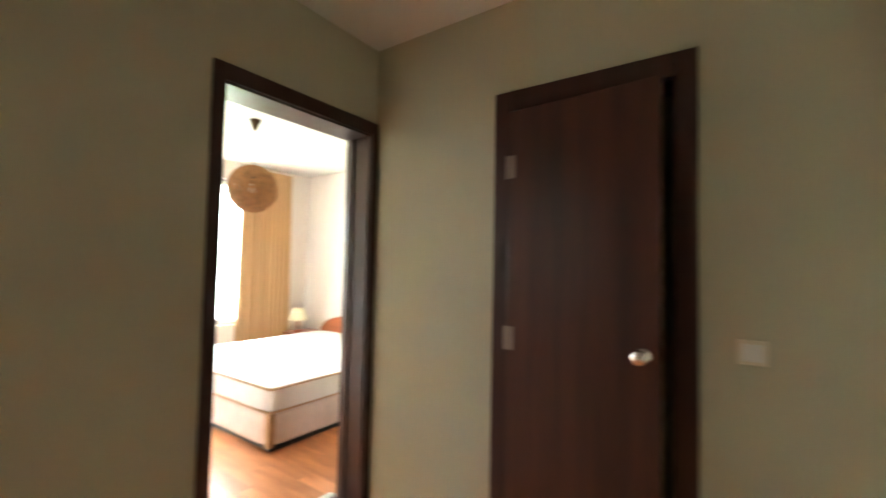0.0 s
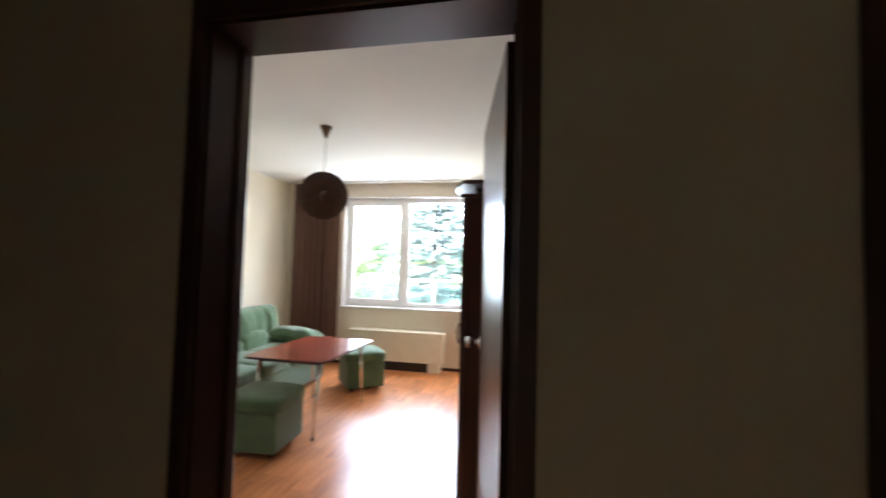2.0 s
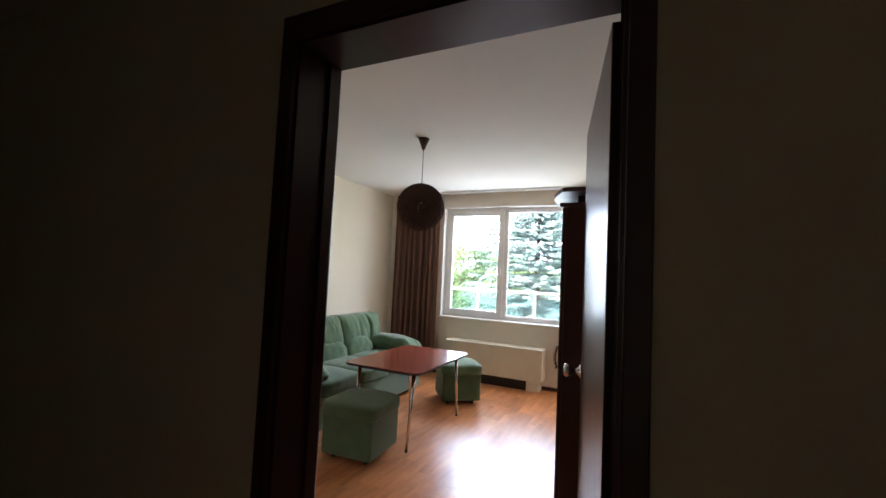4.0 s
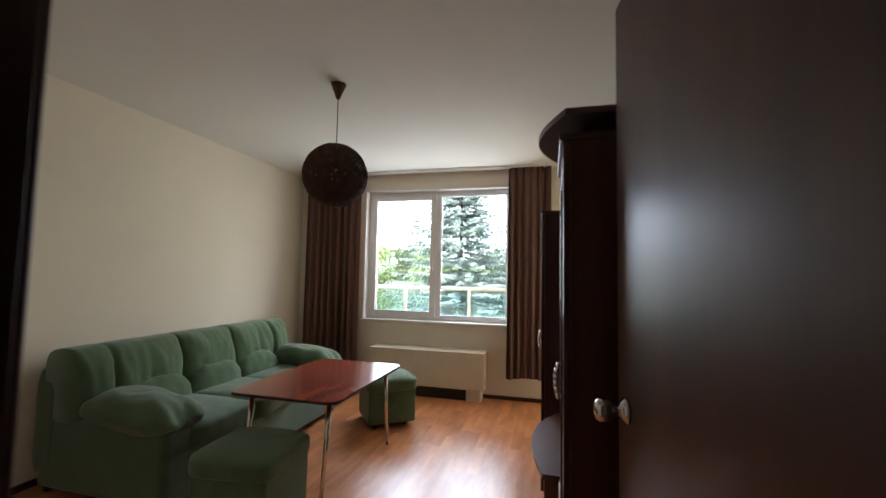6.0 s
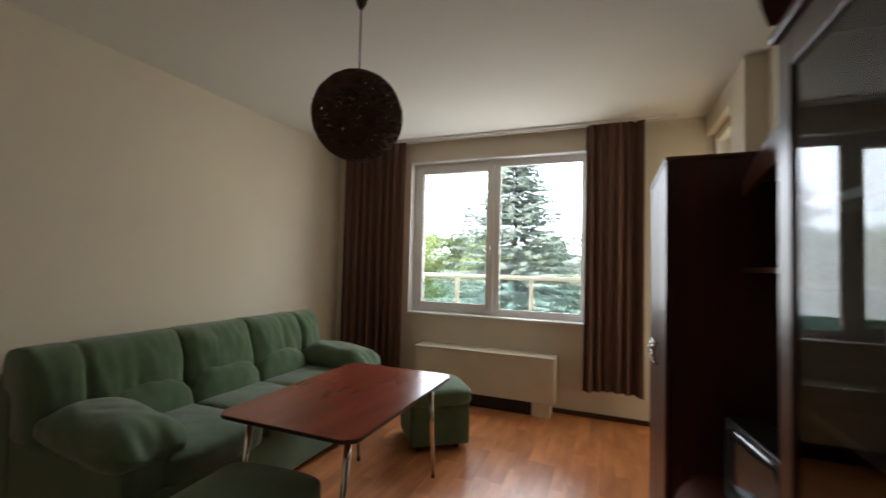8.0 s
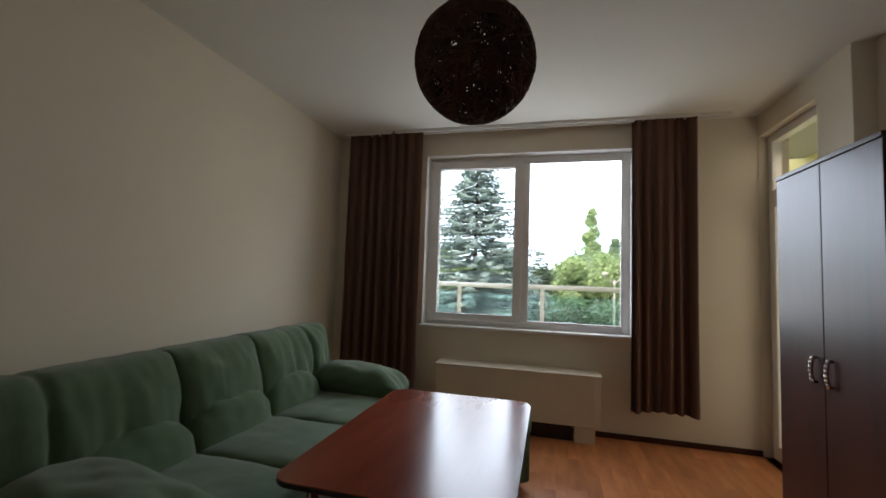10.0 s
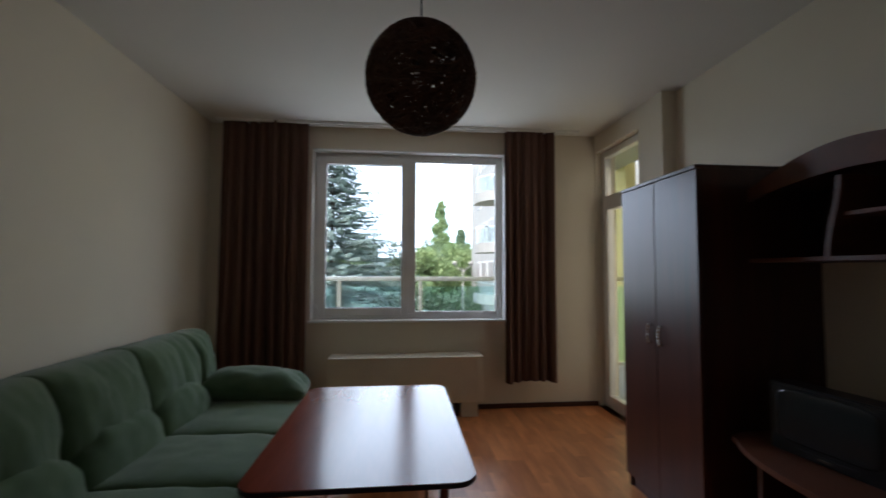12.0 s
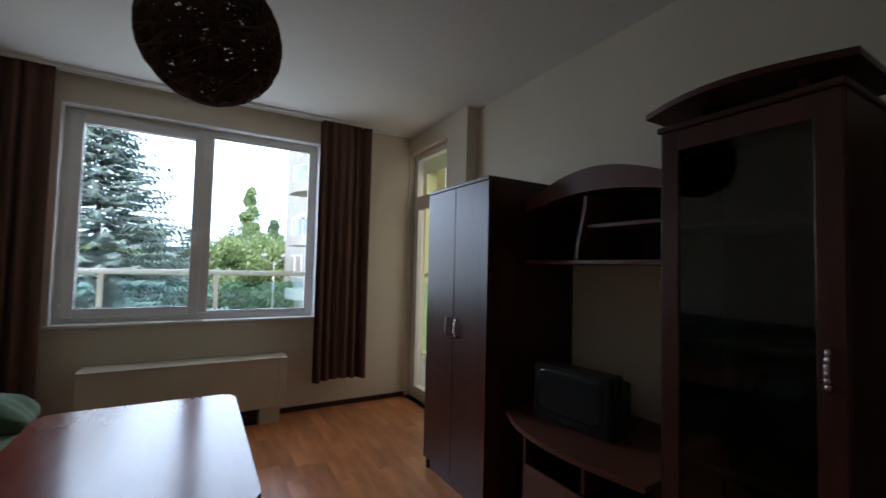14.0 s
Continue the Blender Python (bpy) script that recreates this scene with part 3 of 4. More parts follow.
globe_lamp("pendant_lamp", (-1.06, 3.75, 1.928), 0.200, M_RATTAN, "dark brown twine globe lamp hanging from the ceiling", 4)
globe_lamp("pendant_lamp", (2.52, 3.22, 1.93), 0.20, M_RATTAN_LIT, "twine globe lamp hanging in the bedroom, coloured lighter as if lit", 9)

# ---- fan coil unit under the window ----
ob = thing("fan_coil_unit", (-1.07, 5.96, 0), "cream metal convector unit under the window", "heater")
part("casing", boxed(-1.728, -0.412, 5.862, YN - 0.002, 0.08, 0.462, 0.006), M_WHITE, ob)
part("top_plate", boxed(-1.735, -0.405, 5.852, YN - 0.002, 0.462, 0.476, 0.004), M_WHITE, ob)
b = bmesh.new()
for k in range(28):
    box(b, -1.65 + k * 0.042, -1.628 + k * 0.042, 5.90, 6.04, 0.4755, 0.478)
part("outlet_grille", b, M_WHITE, ob, "row of narrow outlet slats")
part("end_panel", boxed(-0.47, -0.412, 5.859, 5.864, 0.085, 0.460, 0.002), M_WHITE, ob)
# Black box put in as the shade of the gap below the casing.
part("gap_shade", boxed(-1.70, -0.62, 5.91, YN - 0.02, FZ, 0.08), M_BLACK, ob, "black box standing in for the shaded gap under the casing")
part("foot", boxed(-0.605, -0.45, 5.875, YN - 0.02, FZ, 0.08, 0.004), M_WHITE, ob)
part("foot", boxed(-1.725, -1.70, 5.875, YN - 0.02, FZ, 0.08, 0.004), M_WHITE, ob)

# ---- green sofa ----
SY0, SY1 = 3.24, 5.22
SPLIT = (SY0, 3.95, 4.47, SY1)


def back_pillow(y0, y1, creases):
    """An upright pillow, rolled over at the top, arched at the foot, with sewn creases (y, depth)."""
    b = bmesh.new()
    ny, nt = 64, 44
    rings = []
    for i in range(ny + 1):
        y = y0 + (y1 - y0) * i / ny
        end = min(y - y0, y1 - y) / 0.075
        soft = 1.0 if end >= 1 else math.sqrt(1 - (1 - end) ** 2) * 0.30 + 0.70
        ring = []
        for j in range(nt):
            a = 2 * math.pi * j / nt
            c, d = math.cos(a), math.sin(a)
            u = math.copysign(abs(c) ** 0.62, c) * 0.140
            w = math.copysign(abs(d) ** 0.62, d) * 0.215
            front = max(0.0, u / 0.14)
            k = (y - (y0 + y1) / 2) / (y1 - y0) * 2
            u *= 0.55 + 0.45 * soft if u > 0 else 1.0
            w *= 0.90 + 0.10 * soft if w > 0 else 1.0
            u += front * (0.042 * math.cos(1.5 * (w / 0.225 + 0.05)) * (1 - k ** 4))
            for p, deep in creases:
                g = math.exp(-((y - p - 0.05 * w) / 0.020) ** 2)
                u -= front * deep * g * (0.6 + 0.4 * math.cos(2.2 * w / 0.225))
                w -= 0.35 * deep * g * max(0.0, w / 0.225)
            for q in (y0, y1):
                near = math.exp(-abs(y - q) / 0.06)
                u += front * 0.004 * near * math.sin(46 * w + 9 * q + 5 * noise.noise(Vector((q, 6 * w, 2))))
            u += front * 0.020 * noise.noise(Vector((3, 6 * y, 8 * w))) + front * 0.009 * noise.noise(Vector((9, 21 * y, 13 * w)))
            pull = math.exp(-((w + 0.06) / 0.09) ** 2)
            u += front * 0.007 * pull * math.sin(58 * y + 14 * w + 4 * noise.noise(Vector((8 * y, 3, 1)))) * max(0.0, noise.noise(Vector((5 * y, 8, 2))) + 0.35)
            w += 0.008 * noise.noise(Vector((5, 7 * y, 4))) * (w > 0)
            ring.append(b.verts.new((-2.50 + u - 0.18 * w, y, 0.612 + w + 0.10 * u)))
        rings.append(ring)
    for p, q in zip(rings, rings[1:]):
        for j in range(nt):
            b.faces.new((p[j], p[(j + 1) % nt], q[(j + 1) % nt], q[j]))
    b.faces.new(rings[0])
    b.faces.new(rings[-1][::-1])
    return b


ob = thing("sofa", (-2.25, 4.21, 0), "green microfibre three-seat sofa with plump stitched cushions", "sofa")
part("base", boxed(-2.70, -1.735, SY0 + 0.02, SY1 - 0.02, FZ + 0.05, 0.285, 0.022, 3), M_GREEN, ob, smooth=False)
part("back_frame", cushion(bmesh.new(), (-2.64, (SY0 + SY1) / 2, 0.385), (0.22, SY1 - SY0, 0.74), e=9, cuts=10, wrinkle=0.004), M_GREEN, ob, smooth=True)
CREASES = (((3.43, 0.035), (3.66, 0.007)), ((4.15, 0.004),), ((4.955, 0.045), (4.75, 0.010)))
ROLLS = ((3.45, 3.955), (3.955, 4.465), (4.465, 4.965))
SEATS = ((SY0 + 0.16, 3.955), (3.955, 4.465), (4.465, SY1 - 0.16))
for k in range(3):
    c = part("back_cushion", back_pillow(SPLIT[k] + 0.002, SPLIT[k + 1] - 0.002, CREASES[k]), M_GREEN, ob, smooth=True)
    y0, y1 = ROLLS[k]
    def lower(x, y, z):
        return (x + 0.25 * (1 - z) * (x > 0) * 0.2, y, z * math.sqrt(max(0.0, 1 - 0.55 * y * y)) if z > 0 else z)
    part("lumbar_roll", cushion(bmesh.new(), (-2.372, (y0 + y1) / 2, 0.425), (0.265, y1 - y0 + 0.02, 0.325), e=3.0, cuts=22, wrinkle=0.013, shape=lower, m=Matrix.Rotation(radians(-10), 4, "Y")), M_GREEN, c, smooth=True)
    y0, y1 = SEATS[k]
    def seat(x, y, z):
        return (x, y, z + (0.22 * (1 - x * x) * (1 - y ** 4) if z > 0 else 0) - 0.10 * max(0.0, x - 0.6))
    part("seat_cushion", cushion(bmesh.new(), (-2.03, (y0 + y1) / 2, 0.338), (0.66, y1 - y0 + 0.006, 0.145), e=7, cuts=22, wrinkle=0.012, shape=seat), M_GREEN, ob, smooth=True)
for y, s in ((SY0 + 0.12, 1), (SY1 - 0.12, -1)):
    a = part("arm", boxed(-2.68, -1.745, y - 0.115, y + 0.115, FZ + 0.05, 0.42, 0.035, 3), M_GREEN, ob, smooth=False)
    def droop(x, y2, z, s=s):
        thick = 0.16 + 0.84 * (1 - abs(x) ** 4) ** 0.8 * (1 - 0.80 * abs(y2) ** 4)
        gather = 0.10 * math.sin(13 * y2 + 3 * x) * max(0, x - 0.55) + 0.05 * math.sin(6 * x + 4 * y2)
        return (x * (1 - 0.05 * (1 - abs(y2))), y2 * (1 - 0.05 * abs(x) ** 2), z * thick + gather - 0.25 * max(0, x - 0.3) ** 2)
    part("arm_pillow", cushion(bmesh.new(), (-2.045, y + s * 0.015, 0.475), (0.66, 0.34, 0.22), e=6, cuts=30, wrinkle=0.012, shape=droop, m=Matrix.Rotation(radians(4), 4, "Y")), M_GREEN, a, smooth=True)
for x in (-2.68, -1.80):
    for y in (SY0 + 0.08, SY1 - 0.08):
        part("foot", tube(bmesh.new(), (x, y, FZ), (x, y, FZ + 0.055), 0.022, 0.028), M_BLACK, ob, "short black foot")


# ---- ottomans ----
def ottoman(place, label):
    ob = thing("ottoman", place, label, "ottoman", "green ottomans")
    s = 0.213
    part("body", boxed(-s, s, -s, s, 0.04, 0.335, 0.018, 3), M_GREEN, ob, local=True)
    def dome(x, y, z):
        return (x, y, z + (0.55 * (1 - x * x) * (1 - y * y) if z > 0 else 0))
    part("lid_cushion", cushion(bmesh.new(), (0, 0, 0.37), (2 * s + 0.05, 2 * s + 0.05, 0.115), e=6, cuts=14, wrinkle=0.006, shape=dome), M_GREEN, ob, smooth=True, local=True)
    for x in (-1, 1):
        for y in (-1, 1):
            part("foot", tube(bmesh.new(), (x * 0.14, y * 0.14, 0), (x * 0.14, y * 0.14, 0.045), 0.016, 0.02), M_BLACK, ob, "small dark foot", local=True)
    return ob


ott = ottoman(pose(-1.28, 3.375, FZ, 0, 0, 4), "square green microfibre ottoman beside the table")
o2 = copy_thing(ott, pose(-1.195, 5.07, FZ, 0, 0, 37))
o2["label"] = "square green microfibre ottoman between table and window"

# ---- table ----
ob = thing("table", (-1.24, 4.09, 0), "low cherry-red laminate table with slim chrome legs", "table")
TX0, TX1, TY0, TY1, TZ = -1.61, -0.885, 3.525, 4.61, 0.580


def rounded_top(b, x0, x1, y0, y1, z0, z1, r, inset=0.0):
    pts = []
    for cx, cy, a0 in ((x1 - r, y1 - r, 0), (x0 + r, y1 - r, 90), (x0 + r, y0 + r, 180), (x1 - r, y0 + r, 270)):
        for k in range(9):
            a = radians(a0 + 90 * k / 8)
            pts.append((cx + r * math.cos(a), cy + r * math.sin(a)))
    lo = [b.verts.new((x, y, z0)) for x, y in pts]
    hi = [b.verts.new((x, y, z1)) for x, y in pts]
    n = len(pts)
    b.faces.new(hi)
    b.faces.new(lo[::-1])
    for k in range(n):
        b.faces.new((lo[k], lo[(k + 1) % n], hi[(k + 1) % n], hi[k]))
    return b


part("tabletop", rounded_top(bmesh.new(), TX0, TX1, TY0, TY1, TZ - 0.018, TZ, 0.07), M_TABLE, ob)
part("edge_band", rounded_top(bmesh.new(), TX0 - 0.002, TX1 + 0.002, TY0 - 0.002, TY1 + 0.002, TZ - 0.016, TZ - 0.003, 0.072), M_BLACK, ob, "dark plastic edge band")
part("apron", boxed(TX0 + 0.10, TX1 - 0.10, TY0 + 0.12, TY1 - 0.12, TZ - 0.055, TZ - 0.019), M_DARK, ob)
for x in (TX0 + 0.095, TX1 - 0.095):
    for y, t in ((TY0 + 0.12, -1), (TY1 - 0.12, 1)):
        foot = (x, y + t * 0.075, FZ + 0.012)
        lg = part("leg", tube(bmesh.new(), (x, y, TZ - 0.02), foot, 0.017, 0.010), M_CHROME, ob, "slim tapered chrome leg", smooth=True)
        part("leg_cap", tube(bmesh.new(), (x, foot[1], FZ), (x, foot[1], FZ + 0.018), 0.012), M_BLACK, lg)


# ---- wall unit: wardrobe, shelf bridge, television bench, glass cabinet ----
FX = 0.222


def bow_handle(bm_, x, y, z, h=0.105):
    """A bowed metal handle with four cross slots."""
    for k in range(6):
        a, b2 = -h / 2 + h * k / 6, -h / 2 + h * (k + 1) / 6
        d0, d1 = 0.022 - 0.010 * (2 * a / h) ** 2, 0.022 - 0.010 * (2 * b2 / h) ** 2
        tube(bm_, (x - d0, y, z + a), (x - d1, y, z + b2), 0.0075, seg=8)
    for k in (-1, 1):
        tube(bm_, (x + 0.002, y, z + k * h * 0.45), (x - 0.016, y, z + k * h * 0.45), 0.006, seg=8)
    return bm_


ob = thing("wardrobe", (0.5, 4.33, 0), "dark mahogany two-door wardrobe with steel handles", "wardrobe")
WY0, WY1, WZ = 4.018, 4.668, 1.717
b = boxed(FX + 0.02, 0.846, WY0, WY0 + 0.018, FZ, WZ - 0.018, 0.001)
box(b, FX + 0.02, 0.846, WY1 - 0.018, WY1, FZ, WZ - 0.018, 0.001)
box(b, 0.835, 0.846, WY0 + 0.018, WY1 - 0.018, FZ, WZ - 0.018)
box(b, FX + 0.03, 0.835, WY0 + 0.018, WY1 - 0.018, 0.03, 0.048)
part("body", b, M_DARK, ob)
part("top", boxed(FX - 0.004, 0.846, WY0 - 0.002, WY1 + 0.002, WZ - 0.018, WZ, 0.002), M_DARK, ob)
part("plinth", boxed(FX + 0.035, FX + 0.05, WY0 + 0.018, WY1 - 0.018, FZ, 0.028), M_DARK, ob)
ym = (WY0 + WY1) / 2
for y0, y1, hy in ((WY0 + 0.001, ym - 0.002, ym - 0.048), (ym + 0.002, WY1 - 0.001, ym + 0.048)):
    d = part("door", boxed(FX, FX + 0.018, y0, y1, 0.03, WZ - 0.021, 0.002), M_DARK, ob)
    hb = bow_handle(bmesh.new(), FX, hy, 0.885)
    hd = part("handle", hb, M_STEEL, d, "bowed brushed steel handle", smooth=True)

MY0, MY1 = 3.152, 4.018
ob = thing("shelf_bridge", (0.66, 3.6, 1.27), "dark mahogany bridge shelf with an arched top rail", "shelf")
MX = 0.475
part("bottom_shelf", boxed(MX, 0.846, MY0, MY1 - 0.001, 1.262, 1.280, 0.001), M_SHELF, ob)
part("back_panel", boxed(0.84, 0.846, MY0, MY1 - 0.001, 1.28, 1.60), M_DARK, ob)
b = bmesh.new()
rows = []
n = 24
for k in range(n + 1):
    y = MY0 + (MY1 - 0.001 - MY0) * k / n
    s = math.sin(math.pi * k / n)
    rows.append([b.verts.new((x, y, z)) for x, z in ((MX, 1.545 + 0.055 * s), (MX, 1.60 + 0.11 * s), (MX + 0.018, 1.60 + 0.11 * s), (MX + 0.018, 1.545 + 0.055 * s))])
for a, c in zip(rows, rows[1:]):
    for j in range(4):
        b.faces.new((a[j], a[(j + 1) % 4], c[(j + 1) % 4], c[j]))
b.faces.new(rows[0][::-1])
b.faces.new(rows[-1])
part("arched_rail", b, M_SHELF, ob, "arched cherry-brown top rail")
part("top_board", boxed(MX + 0.018, 0.84, MY0, MY1 - 0.001, 1.60, 1.616), M_DARK, ob)
b = bmesh.new()
rows = []
for k in range(13):
    z = 1.28 + 0.30 * k / 12
    bow = 0.05 * math.sin(math.pi * 0.5 * k / 12) ** 2
    rows.append([b.verts.new((x, y - bow + 0.025, z)) for x, y in ((MX + 0.004, 3.630), (0.84, 3.630), (0.84, 3.648), (MX + 0.004, 3.648))])
for a, c in zip(rows, rows[1:]):
    for j in range(4):
        b.faces.new((a[j], a[(j + 1) % 4], c[(j + 1) % 4], c[j]))
b.faces.new(rows[0][::-1])
b.faces.new(rows[-1])
part("divider", b, M_SHELF, ob, "bowed upright divider")
part("small_shelf", boxed(MX + 0.03, 0.84, MY0, 3.62, 1.430, 1.446, 0.001), M_SHELF, ob)

ob = thing("television_bench", (0.5, 3.6, 0), "dark mahogany television bench with a bowed front", "tv bench")
b = bmesh.new()
edge = []
n = 26
for k in range(n + 1):
    u = k / n
    y = MY0 + (MY1 - 0.14 + 0.02 - MY0) * u + 0.001
    edge.append((0.300 - 0.11 * math.sin(math.pi * (0.04 + 0.80 * (1 - u) ** 0.8)), y))
edge += [(0.30, 3.943), (0.36, 3.973), (0.846, 4.016), (0.846, MY0 + 0.001)]
lo = [b.verts.new((x, y, 0.492)) for x, y in edge]
hi = [b.verts.new((x, y, 0.514)) for x, y in edge]
b.faces.new(hi)
b.faces.new(lo)
for k in range(len(edge)):
    j = (k + 1) % len(edge)
    b.faces.new((lo[k], lo[j], hi[j], hi[k]))
part("bench_top", b, M_SHELF, ob, "bowed cherry-brown bench top")
part("side_panel", boxed(0.33, 0.846, 3.83, 3.848, FZ, 0.492), M_DARK, ob)
part("side_panel", boxed(0.33, 0.846, MY0 + 0.002, MY0 + 0.02, FZ, 0.492), M_DARK, ob)
part("back_panel", boxed(0.84, 0.846, MY0 + 0.02, 3.83, FZ, 0.492), M_DARK, ob)
part("bottom_shelf", boxed(0.34, 0.84, MY0 + 0.02, 3.83, 0.06, 0.078), M_DARK, ob)
d = part("drawer_front", boxed(0.322, 0.338, MY0 + 0.022, 3.828, 0.08, 0.30, 0.002), M_SHELF, ob)
part("divider", boxed(0.345, 0.84, 3.49, 3.508, 0.305, 0.491), M_DARK, ob)

# tube television
TV = Matrix.Translation((0.46, 3.645, 0.514)) @ Matrix.Rotation(radians(8), 4, "Z")
ob = thing("television", TV, "small black tube television with a grey screen", "television")
b = bmesh.new()
prof = [(-0.055, 0.20, 0.0, 0.265), (0.06, 0.198, 0.002, 0.262), (0.10, 0.175, 0.012, 0.245), (0.24, 0.12, 0.03, 0.19), (0.30, 0.11, 0.035, 0.18)]
rows = [[b.verts.new((x, y, z)) for y, z in ((-w, z0), (w, z0), (w, z1), (-w, z1))] for x, w, z0, z1 in prof]
for a, c in zip(rows, rows[1:]):
    for j in range(4):
        b.faces.new((a[j], a[(j + 1) % 4], c[(j + 1) % 4], c[j]))
b.faces.new(rows[0][::-1])
b.faces.new(rows[-1])
bmesh.ops.bevel(b, geom=b.edges[:], offset=0.006, segments=2, affect="EDGES")
part("cabinet", b, M_BLACK, ob, local=True)
part("screen", cushion(bmesh.new(), (-0.05, 0.0, 0.147), (0.026, 0.345, 0.20), e=7, cuts=8, wrinkle=0.0), M_SCREEN, ob, "curved grey glass screen", smooth=True, local=True)
part("control_strip", boxed(-0.061, -0.054, -0.10, 0.10, 0.010, 0.032, 0.002), M_BLACK, ob, local=True)
part("badge", boxed(-0.0635, -0.060, -0.02, 0.02, 0.017, 0.025, 0.001), M_STEEL, ob, "small silver badge", local=True)

ob = thing("glass_cabinet", (0.58, 2.96, 0), "dark mahogany display cabinet with a glass door and curved crown", "cabinet")
GX = 0.315
VY0, VY1, VZ = 2.66, 3.142, 1.735
part("side_panel", boxed(GX + 0.02, 0.70, VY0, VY0 + 0.018, FZ, VZ - 0.02, 0.001), M_DARK, ob)
part("side_panel", boxed(GX + 0.02, 0.70, VY1 - 0.018, VY1, FZ, VZ - 0.02, 0.001), M_DARK, ob)
part("back_panel", boxed(0.688, 0.70, VY0 + 0.018, VY1 - 0.018, FZ, VZ - 0.02), M_DARK, ob)
part("top", boxed(GX - 0.012, 0.70, VY0 - 0.008, VY1 + 0.008, VZ - 0.02, VZ, 0.004), M_DARK, ob)
part("plinth", boxed(GX + 0.035, GX + 0.05, VY0 + 0.018, VY1 - 0.018, FZ, 0.028), M_DARK, ob)
for z in (0.06, 0.34, 0.63, 1.02, 1.395):
    part("shelf", boxed(GX + 0.035, 0.688, VY0 + 0.018, VY1 - 0.018, z - 0.016, z, 0.001), M_SHELF, ob)
d = part("door", boxed(GX, GX + 0.018, VY0 + 0.002, VY0 + 0.062, 0.06, VZ - 0.022, 0.002), M_DARK, ob)
part("stile", boxed(GX, GX + 0.018, VY1 - 0.062, VY1 - 0.002, 0.06, VZ - 0.022, 0.002), M_DARK, d)
part("rail", boxed(GX, GX + 0.018, VY0 + 0.062, VY1 - 0.062, VZ - 0.09, VZ - 0.022, 0.002), M_DARK, d)
part("rail", boxed(GX, GX + 0.018, VY0 + 0.062, VY1 - 0.062, 0.06, 0.13, 0.002), M_DARK, d)
g = part("pane", boxed(GX + 0.006, GX + 0.011, VY0 + 0.060, VY1 - 0.060, 0.128, VZ - 0.088), M_GLASSD, d, "smoky glass pane")
part("handle", bow_handle(bmesh.new(), GX, VY0 + 0.034, 0.995), M_STEEL, d, "bowed brushed steel handle", smooth=True)
for y in (VY0 + 0.10, VY1 - 0.10):
    part("crown_block", boxed(GX + 0.06, 0.66, y - 0.012, y + 0.012, VZ, VZ + 0.048), M_DARK, ob)
b = bmesh.new()
n = 20
front = []
for k in range(n + 1):
    u = k / n
    y = VY0 - 0.03 + (VY1 + 0.06 - VY0 + 0.03) * u
    front.append((GX + 0.005 - 0.085 * math.sin(math.pi * u), y, VZ + 0.048))
lo_f = [b.verts.new((x, y, z)) for x, y, z in front]
hi_f = [b.verts.new((x, y, z + 0.02)) for x, y, z in front]
lo_b = [b.verts.new((0.70, y, z)) for x, y, z in front]
hi_b = [b.verts.new((0.70, y, z + 0.02)) for x, y, z in front]
for k in range(n):
    b.faces.new((lo_f[k], lo_f[k + 1], hi_f[k + 1], hi_f[k]))
    b.faces.new((hi_f[k], hi_f[k + 1], hi_b[k + 1], hi_b[k]))
    b.faces.new((lo_b[k], lo_b[k + 1], lo_f[k + 1], lo_f[k]))
    b.faces.new((hi_b[k], hi_b[k + 1], lo_b[k + 1], lo_b[k]))
for k in (0, n):
    b.faces.new((lo_f[k], hi_f[k], hi_b[k], lo_b[k]))
part("crown", b, M_DARK, ob, "curved overhanging crown board")

# ---- bedroom ----
ob = thing("bed", (3.25, 3.45, 0), "double bed with bare white quilted mattress and pink base", "bed")
BX0, BX1, BY0, BY1 = 2.29, 4.24, 2.50, 4.37
def quilt(x, y, z):
    d = min(abs(math.sin(21 * (x + 0.93 * y))), abs(math.sin(21 * (x - 0.93 * y)))) ** 0.5
    return (x, y, z + (0.13 * (d - 0.6) if z > 0.8 else 0))


part("plinth", boxed(BX0 + 0.03, BX1, BY0 + 0.03, BY1 - 0.03, FZ, FZ + 0.035), M_BLACK, ob)
part("box_base", cushion(bmesh.new(), ((BX0 + BX1) / 2, (BY0 + BY1) / 2, 0.112), (BX1 - BX0, BY1 - BY0, 0.246), e=26, cuts=14, wrinkle=0.003), M_BASE, ob, smooth=True)
part("mattress", cushion(bmesh.new(), ((BX0 + BX1) / 2, (BY0 + BY1) / 2, 0.322), (BX1 - BX0 + 0.01, BY1 - BY0 + 0.01, 0.185), e=20, cuts=70, wrinkle=0.003, shape=quilt), M_MATT, ob, smooth=True)
for y in (BY0, BY1):
    part("corner_patch", boxed(BX0 - 0.006, BX0 + 0.05, y - 0.006 if y == BY0 else y - 0.05, y + 0.05 if y == BY0 else y + 0.006, -0.01, 0.232, 0.012), M_TANC, ob, "tan cloth corner patch")
for z in (0.238, 0.402):
    b = bmesh.new()
    for p, q in (((BX0, BY0, z), (BX1, BY0, z)), ((BX0, BY0, z), (BX0, BY1, z))):
        tube(b, p, q, 0.009, seg=8)
    part("piping", b, M_TANC, ob, "tan mattress piping", smooth=True)
b = bmesh.new()
rows = []
for k in range(25):
    u = k / 24
    y = BY0 - 0.03 + (BY1 - BY0 + 0.06) * u
    top = 0.44 + 0.23 * max(0.0, math.sin(math.pi * u)) ** 0.5
    rows.append([b.verts.new(p) for p in ((4.25, y, FZ), (4.25, y, top), (4.285, y, top), (4.285, y, FZ))])
for a, c in zip(rows, rows[1:]):
    for j in range(4):
        b.faces.new((a[j], a[(j + 1) % 4], c[(j + 1) % 4], c[j]))
